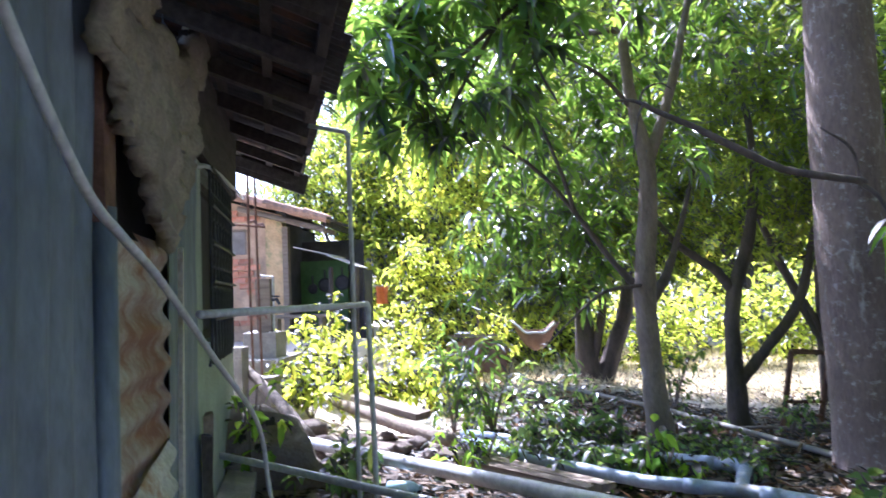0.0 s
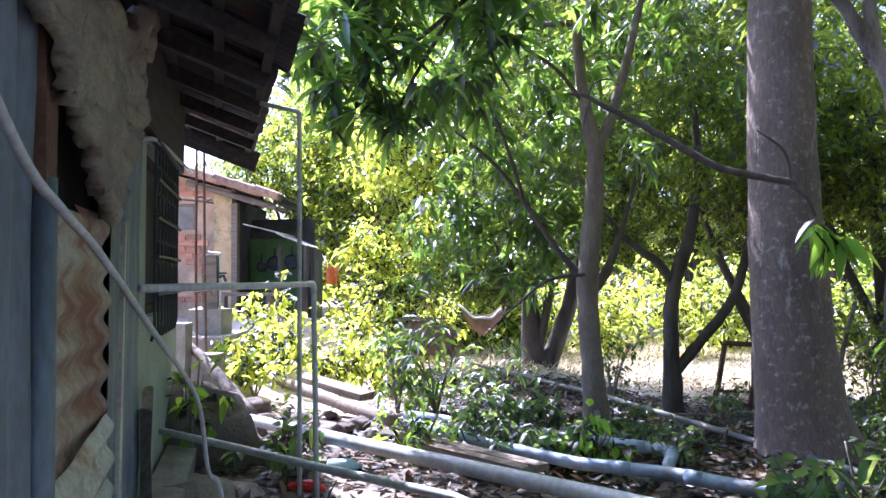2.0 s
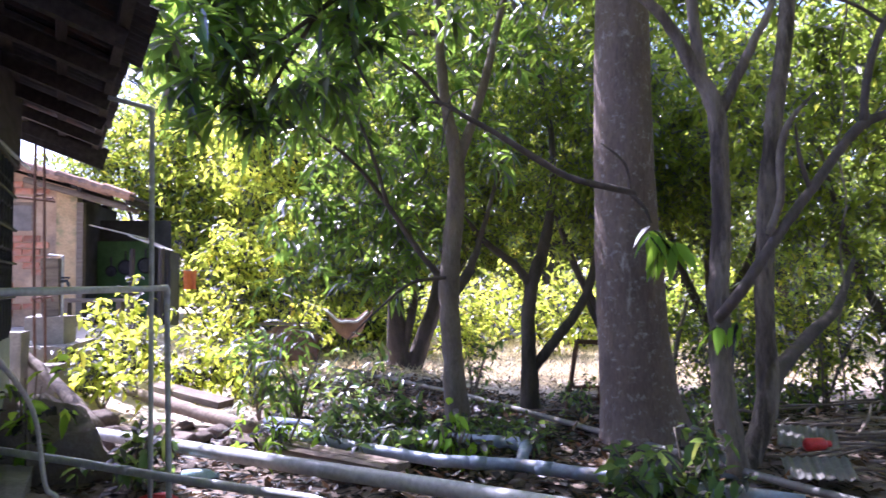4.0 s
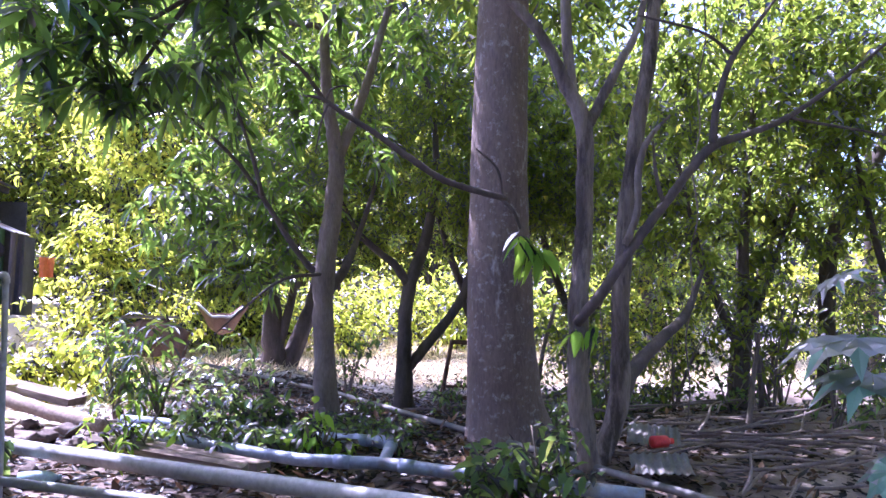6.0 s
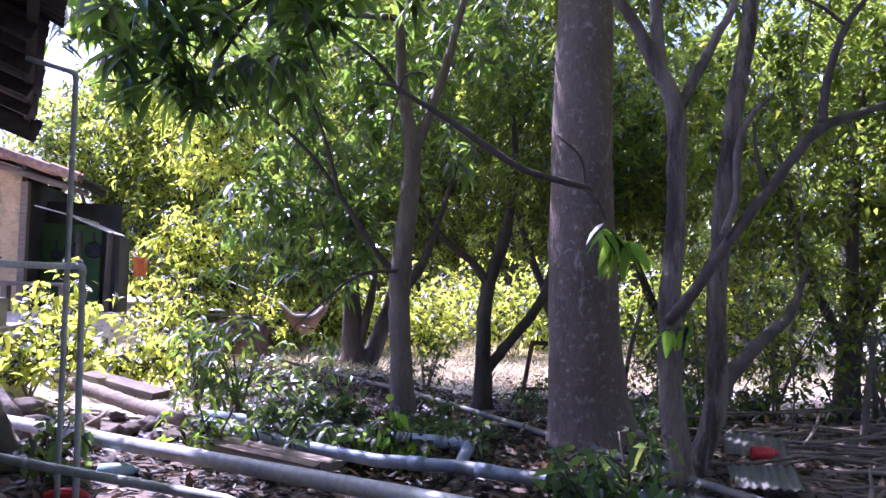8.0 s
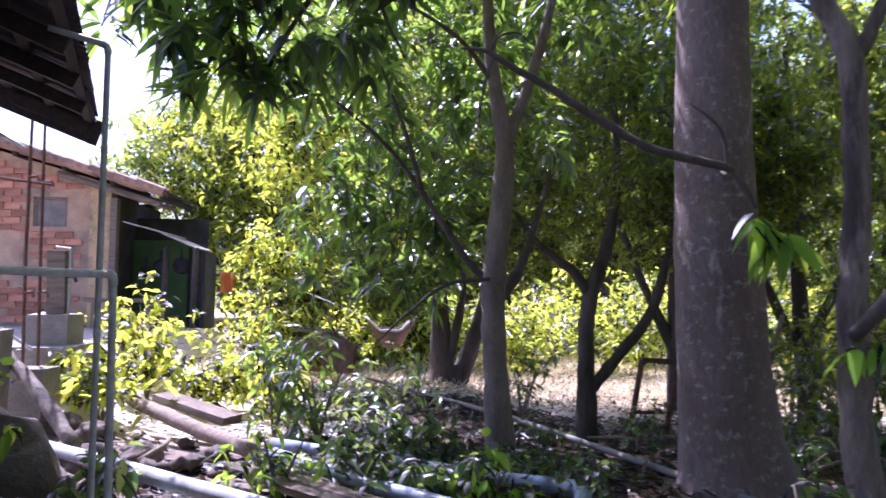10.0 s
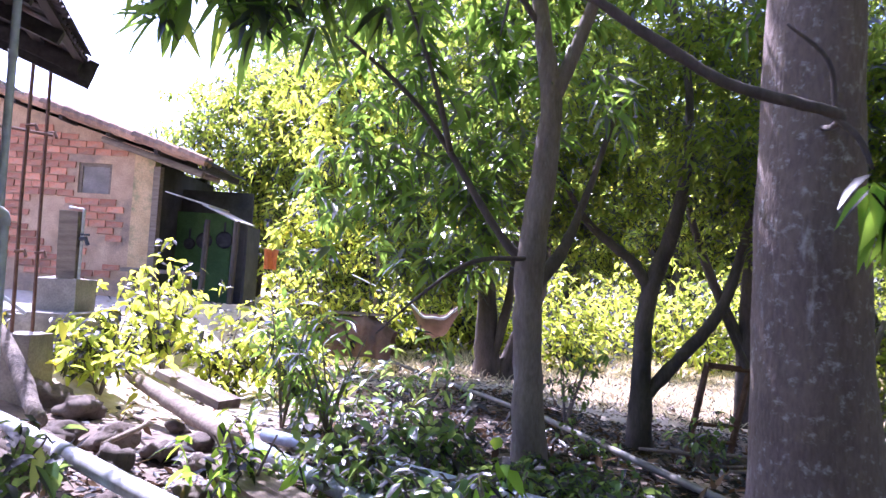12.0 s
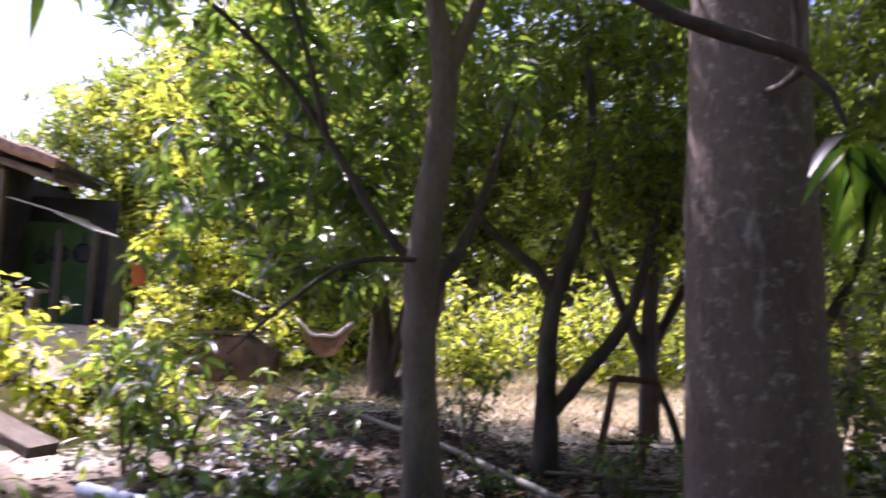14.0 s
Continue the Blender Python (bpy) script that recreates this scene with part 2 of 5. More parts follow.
# ---- building blocks ----
class Shape:
    """Gathers vertices and faces of one mesh."""

    def __init__(self):
        self.v, self.f = [], []

    def add(self, verts, faces):
        n = len(self.v)
        self.v += [tuple(p) for p in verts]
        self.f += [tuple(i + n for i in f) for f in faces]
        return self

    def box(self, lo, hi, m=None, wear=0.0):
        (a, b, c), (d, e, f) = lo, hi
        p = [Vector(q) for q in ((a, b, c), (d, b, c), (d, e, c), (a, e, c), (a, b, f), (d, b, f), (d, e, f), (a, e, f))]
        p = [q + Vector([random.uniform(-wear, wear) for _ in "xyz"]) for q in p]
        if m is not None:
            p = [m @ q for q in p]
        return self.add(p, [(3, 2, 1, 0), (4, 5, 6, 7), (0, 1, 5, 4), (1, 2, 6, 5), (2, 3, 7, 6), (3, 0, 4, 7)])

    def tube(self, pts, radii, sides=10, knob=0.0, cap=True):
        pts = [Vector(p) for p in pts]
        radii = [radii] * len(pts) if isinstance(radii, (int, float)) else list(radii)
        ref, start = None, len(self.v)
        for i, p in enumerate(pts):
            d = (pts[min(i + 1, len(pts) - 1)] - pts[max(i - 1, 0)]).normalized()
            if ref is None:
                ref = d.orthogonal().normalized()
            ref = (ref - d * ref.dot(d)).normalized()
            side = d.cross(ref)
            for k in range(sides):
                a = 2 * math.pi * k / sides
                way = ref * math.cos(a) + side * math.sin(a)
                r = radii[i] * (1 + knob * noise.noise((p + way * radii[i]) * (0.9 / max(radii[i], 0.02)) * 0.6)) if knob else radii[i]
                self.v.append(tuple(p + way * r))
        for i in range(len(pts) - 1):
            for k in range(sides):
                a, b = start + i * sides + k, start + i * sides + (k + 1) % sides
                self.f.append((a, b, b + sides, a + sides))
        if cap:
            self.f.append(tuple(start + k for k in reversed(range(sides))))
            self.f.append(tuple(start + (len(pts) - 1) * sides + k for k in range(sides)))
        return self

    def mesh(self, name, smooth=False):
        me = bpy.data.meshes.new(name)
        me.from_pydata(self.v, [], self.f)
        if smooth:
            me.polygons.foreach_set("use_smooth", [True] * len(me.polygons))
        return me


def part(name, shape, material, parent=None, label="", smooth=False):
    me = shape if isinstance(shape, bpy.types.Mesh) else shape.mesh(name, smooth)
    if not me.materials:
        me.materials.append(material)
    ob = new(name, me)
    if parent is not None:
        ob.parent = parent
    if label:
        ob["label"] = label
    return ob


def thing(name, label, category, group="", kind="", at=(0, 0, 0), m=None):
    ob = new(name)
    ob.empty_display_size = 0.1
    ob.matrix_world = m if m is not None else Matrix.Translation(at)
    return tagged(ob, label, category, group, kind)


def solo(name, shape, material, label, category, group="", kind="", smooth=False):
    return tagged(part(name, shape, material, None, "", smooth), label, category, group, kind)


def smoothed(pts, steps=6):
    """A Catmull-Rom line through pts (any number of values each)."""
    p = [np.array(q, float) for q in pts]
    p = [2 * p[0] - p[1]] + p + [2 * p[-1] - p[-2]]
    out = []
    for i in range(1, len(p) - 2):
        for k in range(steps):
            t = k / steps
            out.append(0.5 * (2 * p[i] + (p[i + 1] - p[i - 1]) * t + (2 * p[i - 1] - 5 * p[i] + 4 * p[i + 1] - p[i + 2]) * t**2
                              + (3 * p[i] - p[i - 1] - 3 * p[i + 1] + p[i + 2]) * t**3))
    return out + [p[-2]]


def limb(pts, steps=5, sides=10, knob=0.25, shape=None):
    """A limb through rows of x, y, z, radius."""
    q = smoothed(pts, steps)
    return (shape or Shape()).tube([a[:3] for a in q], [max(a[3], 0.003) for a in q], sides, knob)


def ease(a, b, v):
    t = min(max((v - a) / (b - a), 0), 1)
    return t * t * (3 - 2 * t)


def height(x, y):
    """The lie of the land: level by the huts, falling away to the field behind."""
    h = -0.07 - 0.27 * ease(5.0, 8.6, y) - 0.28 * ease(1.1, 2.8, x) * ease(5.0, 8.5, y) - 0.25 * ease(9, 16, y) - 0.24 * (1 - ease(1.6, 3.4, y))
    h += (0.42 * ease(5.6, 7.0, y) + 0.45 * ease(8, 12, y)) * ease(-1.7, -3.0, x) * (1 - ease(24, 40, y))
    far = math.hypot(x, y - 5)
    h += (0.05 * noise.noise((x * 0.7, y * 0.7, 3.1)) + 0.025 * noise.noise((x * 2.3, y * 2.3, 1.0))) * (1 if far < 30 else 0.4)
    return h + 1.2 * ease(45, 160, far) * (0.5 + 0.5 * noise.noise((x * 0.01, y * 0.01, 0)))


def leaf_mesh(name, bases, ways, ups, lengths, widths, droop, rich=False):
    """Folded leaves, one island each. bases, ways, ups: arrays n x 3; droop bends the tip down."""
    n = len(bases)
    ways = ways / np.linalg.norm(ways, axis=1, keepdims=True)
    side = np.cross(ways, ups)
    side /= np.linalg.norm(side, axis=1, keepdims=True) + 1e-9
    up = np.cross(side, ways)
    L, W = lengths[:, None], widths[:, None]
    down = np.array([0, 0, -1.0])
    if rich:
        mid1, mid2 = bases + ways * L * 0.3 + down * L * droop * 0.08, bases + ways * L * 0.66 + down * L * droop * 0.32
        tip = bases + ways * L + down * L * droop * 0.75
        cols = [bases, mid1 + side * W * 0.48 + up * W * 0.16, mid1, mid1 - side * W * 0.48 + up * W * 0.16,
                mid2 + side * W * 0.4 + up * W * 0.14, mid2, mid2 - side * W * 0.4 + up * W * 0.14, tip]
        faces = np.array([[0, 2, 1, 0], [0, 3, 2, 0], [1, 2, 5, 4], [2, 3, 6, 5], [4, 5, 7, 7], [5, 6, 7, 7]])
        flat = [[0, 2, 1], [0, 3, 2], [1, 2, 5, 4], [2, 3, 6, 5], [4, 5, 7], [5, 6, 7]]
    else:
        mid = bases + ways * L * 0.45 + down * L * droop * 0.12
        tip = bases + ways * L + down * L * droop * 0.6
        cols = [bases, mid + side * W * 0.5 + up * W * 0.15, tip, mid - side * W * 0.5 + up * W * 0.15]
        flat = [[0, 2, 1], [0, 3, 2]]
    k = len(cols)
    verts = np.stack(cols, 1).reshape(-1, 3)
    sizes = np.array([len(f) for f in flat])
    idx = np.concatenate([np.array(f) for f in flat])
    loops = (idx[None, :] + (np.arange(n) * k)[:, None]).ravel()
    total = np.tile(sizes, n)
    starts = np.concatenate([[0], np.cumsum(total)[:-1]])
    me = bpy.data.meshes.new(name)
    me.vertices.add(len(verts))
    me.vertices.foreach_set("co", verts.astype(np.float32).ravel())
    me.loops.add(len(loops))
    me.loops.foreach_set("vertex_index", loops.astype(np.int32))
    me.polygons.add(len(total))
    me.polygons.foreach_set("loop_start", starts.astype(np.int32))
    me.polygons.foreach_set("loop_total", total.astype(np.int32))
    me.update(calc_edges=True)
    return me


def crown_mesh(name, rng, hearts, per, length, width, droop=0.5, hang=0.3, rich=False, reach=0.5):
    """Leaves in sprays round each heart: they radiate from a short twig and hang."""
    hearts = np.asarray(hearts, float)
    n = len(hearts) * per
    c = np.repeat(hearts, per, 0)
    way = rng.normal(size=(n, 3))
    way /= np.linalg.norm(way, axis=1, keepdims=True)
    way[:, 2] = way[:, 2] * 0.6 - hang
    base = c + rng.normal(size=(n, 3)) * length * reach * (0.6 if rich else 1.0)
    up = np.array([0, 0, 1.0]) + rng.normal(size=(n, 3)) * 0.45
    return leaf_mesh(name, base, way, up, length * rng.uniform(0.55, 1.15, n), width * rng.uniform(0.7, 1.15, n), droop, rich)


def cloud(rng, n, centre, size, hollow=0.35, lumps=0.55, gap=0.0):
    """Points in a lumpy ellipsoid, thinned where a noise field is low, so that the crown has gaps and an uneven outline."""
    out = []
    while len(out) < n:
        d = rng.normal(size=3)
        d /= np.linalg.norm(d)
        r = rng.uniform(hollow**3, 1) ** (1 / 3)
        p = np.array(centre) + d * r * np.array(size) * (1 + lumps * noise.noise(Vector(d * 2.1) + Vector(centre)))
        if noise.noise(Vector(p) * 1.1) > gap - 0.25 + 0.5 * rng.uniform(-0.5, 0.5):
            out.append(p)
    return np.array(out)


# ---- ground ----
def spaced(lo, hi, near, n):
    k = np.linspace(-1, 1, n)
    s = np.sinh(k * 4.2) / math.sinh(4.2)
    return near + np.where(s < 0, s * (near - lo), s * (hi - near))


gx, gy = spaced(-300, 300, 0.3, 230), spaced(-200, 400, 5.0, 230)
g = Shape()
g.v = [(x, y, height(x, y)) for y in gy for x in gx]
g.f = [(j * 230 + i, j * 230 + i + 1, (j + 1) * 230 + i + 1, (j + 1) * 230 + i) for j in range(229) for i in range(229)]
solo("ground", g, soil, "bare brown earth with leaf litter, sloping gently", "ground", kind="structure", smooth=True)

# ---- the hut that the walk begins beside ----
# its wall frame: x runs along the wall towards the walker, y out of the wall, z up
D = Vector((-0.292, 0.956, 0)).normalized()
OUT = Vector((D.y, -D.x, 0))
HUT = Matrix(((-D.x, OUT.x, 0, -2.07), (-D.y, OUT.y, 0, 4.8), (0, 0, 1, 0), (0, 0, 0, 1)))
hut = thing("hut", "grey corrugated metal and plaster hut with low eaves", "hut", m=HUT)


def sheet(w, h, pitch=0.07, deep=0.009, along="x", thick=0.002, n=None, torn=None, sag=0.0):
    """A corrugated sheet in x and z, ribs running along z (along='x' waves over x) or along x."""
    s = Shape()
    nx, nz = (max(2, int(w / pitch * 8)), 14) if along == "x" else (14, max(2, int(h / pitch * 8)))
    keep = {}
    for side in (0, 1):
        for j in range(nz + 1):
            for i in range(nx + 1):
                x, z = w * i / nx, h * j / nz
                wave = math.sin((x if along == "x" else z) / pitch * 2 * math.pi) * deep
                edge = 0.008 * noise.noise((x * 9, z * 9, w)) if i in (0, nx) or j in (0, nz) else 0
                s.v.append((x + edge, wave + side * thick + sag * noise.noise((x * 3, z * 2, w * 7)), z + edge))
    m = (nx + 1) * (nz + 1)
    for j in range(nz):
        for i in range(nx):
            x, z = w * (i + 0.5) / nx, h * (j + 0.5) / nz
            if torn and torn(x, z):
                continue
            a = j * (nx + 1) + i
            q = (a, a + 1, a + nx + 2, a + nx + 1)
            s.f += [q, tuple(v + m for v in reversed(q))]
    return s


def placed(ob, m):
    ob.matrix_local = m
    return ob


# plaster wall, pierced by the window
W0, W1, WZ0, WZ1 = 0.36, 1.38, 0.93, 1.84
wall = Shape()
for y in (-0.14, 0.0):
    wall.v += [(x, y, z) for x, z in ((0, -0.4), (1.72, -0.4), (1.72, 2.25), (0, 2.25), (W0, WZ0), (W1, WZ0), (W1, WZ1), (W0, WZ1))]
for k in range(4):
    n = (k + 1) % 4
    wall.f += [(k, n, 4 + n, 4 + k), (8 + n, 8 + k, 12 + k, 12 + n), (n, k, 8 + k, 8 + n), (4 + k, 4 + n, 12 + n, 12 + k)]
part("wall", wall, green_wall, hut, "pale green plaster, stained")
part("end_wall", Shape().box((0, -4, -0.4), (0.14, -0.142, 2.25)), green_wall, hut)
part("back_wall", Shape().box((0.142, -4, -0.4), (6.6, -3.86, 2.25)), green_wall, hut)
window = part("window", Shape().box((W0, -0.12, WZ0), (W0 + 0.05, -0.06, WZ1)).box((W1 - 0.05, -0.12, WZ0), (W1, -0.06, WZ1))
              .box((W0 + 0.05, -0.12, WZ1 - 0.05), (W1 - 0.05, -0.06, WZ1)).box((W0 + 0.05, -0.12, WZ0), (W1 - 0.05, -0.06, WZ0 + 0.05)), timber_dark, hut, "dark wooden window frame")
part("shutter", Shape().box((W0 + 0.05, -0.11, WZ0 + 0.05), (W1 - 0.05, -0.09, WZ1 - 0.05)), interior, window)
bar_mesh = Shape().tube([(0, 0.03, WZ0 - 0.12), (0, 0.045, WZ0 - 0.06), (0, 0.045, WZ1)], 0.008, 6).mesh("bar")
for i in range(8):
    placed(part("bar", bar_mesh, dark_steel, window), Matrix.Translation((W0 + 0.06 + i * 0.135, 0, 0)))
cross_mesh = Shape().tube([(W0, 0.06, 0), (W1, 0.06, 0)], 0.008, 6).mesh("crossbar")
for i in range(5):
    placed(part("crossbar", cross_mesh, dark_steel, window), Matrix.Translation((0, 0, WZ0 + 0.12 + i * 0.2)))
ring = [(0.045 * math.cos(a), 0.05, 0.075 * math.sin(a)) for a in np.linspace(0, 2 * math.pi, 13)]
scroll_mesh = Shape().tube(ring, 0.006, 5, cap=False).mesh("scroll")
for i in range(7):
    for j in range(3):
        placed(part("scroll", scroll_mesh, dark_steel, window), Matrix.Translation((W0 + 0.127 + i * 0.135, 0, WZ0 + 0.22 + j * 0.25)))

# metal sheets of the wall nearer the walker
placed(part("wall_sheet", sheet(0.78, 2.5, 0.15, 0.005, "x", sag=0.02), zinc, hut, "smooth blue-grey metal sheet"), Matrix.Translation((1.66, 0.012, -0.25)) @ pose(0, 0, 0, 0, -1.5, 0))
placed(part("wall_sheet", sheet(0.8, 1.0, 0.13, 0.015, "z", torn=lambda x, z: z > 0.97 and x > 0.42, sag=0.012), rusty, hut, "corrugated sheet with rust bands", True),
       Matrix.Translation((2.4, 0.018, 0.37)))
placed(part("wall_sheet", sheet(0.86, 0.8, 0.12, 0.015, "z", sag=0.012), zinc_pale, hut, "pale corrugated sheet", True), Matrix.Translation((2.34, 0.04, -0.15)) @ pose(0, 0, 0, 0, 7, 0))
placed(part("wall_sheet", sheet(2.6, 2.6, 0.16, 0.016, "x", sag=0.014), zinc, hut, "tall blue-grey ribbed metal sheet", True), Matrix.Translation((3.22, 0.0, -0.4)))
placed(part("sheet_edge", Shape().tube([(0, 0, 0), (0.004, 0.004, 0.9), (-0.004, 0, 1.75)], [0.034, 0.036, 0.033], 12, 0.05), zinc, hut, "rolled blue-grey sheet edge", True), Matrix.Translation((3.19, 0.02, -0.35)))
placed(part("plank", Shape().box((0, 0, 0), (0.14, 0.03, 0.95), wear=0.01), rust, hut, "dark rusted panel above the sheet"), Matrix.Translation((3.1, 0.0, 1.36)))
placed(part("plank", Shape().box((0, 0, 0), (0.06, 0.04, 0.8), wear=0.014), timber, hut, "splintered post end"), Matrix.Translation((1.56, 0.03, -0.2)))
placed(part("plank", Shape().box((0, 0, 0), (0.045, 0.03, 0.62), wear=0.018), timber_dark, hut, "rotten batten"), Matrix.Translation((1.65, 0.045, -0.1)) @ pose(0, 0, 0, 0, 3, 0))
placed(part("plank", Shape().box((0, 0, 0), (0.04, 0.02, 1.6), wear=0.006), zinc_pale, hut, "bent metal edge strip"), Matrix.Translation((2.41, 0.056, -0.25)) @ pose(0, 0, 0, 0, -3, 0))
# old mud plaster above the rusty sheet, with a ragged lower edge and a dark hole
lump = Shape()
NX, NZ = 90, 60
for j in range(NZ + 1):
    for i in range(NX + 1):
        x, z = 1.42 + 1.94 * i / NX, 1.3 + 1.2 * j / NZ
        lump.v.append((x, 0.04 + 0.03 * noise.noise((x * 5, z * 5, 0)) + 0.035 * noise.noise((x * 13, z * 13, 5)) + 0.018 * noise.noise((x * 40, z * 40, 2)), z))
for j in range(NZ):
    for i in range(NX):
        x, z = 1.42 + 1.94 * (i + 0.5) / NX, 1.3 + 1.2 * (j + 0.5) / NZ
        low = 1.35 + max(0, x - 2.63) * 0.56 + 0.03 * math.sin(x * 31) + 0.05 * noise.noise((x * 8, 0, 3))
        right = (2.58 - (z - 1.3) * 0.95 if z < 1.72 else 2.18 - (z - 1.72) * 0.74) + 0.03 * math.sin(z * 34) + 0.06 * noise.noise((0, z * 9, 1))
        notch = 1.95 < x < 2.76 + 0.04 * math.sin(z * 40) and z > 2.05 + max(0, 2.4 - x) * 0.65
        if z > low and x > right and not notch and not (2.45 < x < 2.53 and 1.58 < z < 1.66) and not (2.38 < x < 2.45 and 1.68 < z < 1.8):
            a = j * (NX + 1) + i
            lump.f.append((a, a + 1, a + NX + 2, a + NX + 1))
ob = part("mud_plaster", lump, mortar, hut, "crumbling mud plaster with a ragged edge", True)
sol = ob.modifiers.new("thick", "SOLIDIFY")
sol.thickness, sol.offset = 0.05, -1
part("wall_plate", Shape().box((0.02, 0.004, 1.87), (1.98, 0.05, 2.36), wear=0.012), timber_dark, hut, "very dark board under the eave")
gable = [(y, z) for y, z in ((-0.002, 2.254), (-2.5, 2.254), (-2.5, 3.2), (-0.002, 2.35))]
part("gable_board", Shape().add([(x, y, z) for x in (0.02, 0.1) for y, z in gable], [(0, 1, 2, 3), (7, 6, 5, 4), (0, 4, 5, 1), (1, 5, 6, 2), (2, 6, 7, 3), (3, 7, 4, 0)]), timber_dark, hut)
# Added boards that keep stray light out of the eave.
part("light_baffle", Shape().box((0.16, -3.84, 2.255), (6.58, -0.145, 2.28)), interior, hut, "added dark boards that block light under the roof")
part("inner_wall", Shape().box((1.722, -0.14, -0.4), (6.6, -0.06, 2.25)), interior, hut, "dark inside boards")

# roof: sheets on rafters and purlins; its frame: x along the eave from the far corner, y out from the eave
E = Vector((-0.344, 0.939, 0)).normalized()
ROOF = HUT.inverted() @ Matrix(((-E.x, E.y, 0, -1.84), (-E.y, -E.x, 0, 5.85), (0, 0, 1, 2.18), (0, 0, 0, 1)))
RISE = 0.36
tilt = math.degrees(math.atan(RISE))
for k in range(8):
    ob = part("roof_sheet", sheet(0.86, 2.6, 0.076, 0.011, "x", sag=0.014), old_zinc, hut, "old corrugated roofing sheet")
    placed(ob, ROOF @ Matrix.Translation((k * 0.8, random.uniform(-0.03, 0.06), 0.034 + 0.004 * (k % 2))) @ pose(0, 0, 0, 90 - tilt, 0, random.uniform(-1, 1)) @ Matrix.Rotation(math.pi, 4, "Y") @ Matrix.Translation((-0.86, 0, -2.6)) @ Matrix.Rotation(0, 4, "X"))
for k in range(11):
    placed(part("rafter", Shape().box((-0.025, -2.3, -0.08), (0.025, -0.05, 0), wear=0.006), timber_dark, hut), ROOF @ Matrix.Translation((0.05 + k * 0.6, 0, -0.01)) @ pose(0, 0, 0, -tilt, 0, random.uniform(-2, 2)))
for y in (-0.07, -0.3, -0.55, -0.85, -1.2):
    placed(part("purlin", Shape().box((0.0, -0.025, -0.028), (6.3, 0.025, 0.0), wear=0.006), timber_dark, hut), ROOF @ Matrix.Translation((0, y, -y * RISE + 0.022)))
# Added black layer to stop light slits between the sheets.
placed(part("roof_light_seal", Shape().box((0.0, -2.5, 0.062), (6.3, -0.03, 0.07)), interior, hut, "added black layer that closes light slits in the roof"), ROOF @ pose(0, 0, 0, -tilt, 0, 0))
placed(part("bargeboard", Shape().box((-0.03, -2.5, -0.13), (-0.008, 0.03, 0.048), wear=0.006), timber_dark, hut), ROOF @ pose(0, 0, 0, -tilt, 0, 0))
# footing of rubble along the wall
foot = Shape()
foot.box((0.2, 0.0, -0.5), (2.0, 0.2, 0.1), wear=0.04)
part("footing", foot, concrete, hut, "rough concrete footing")


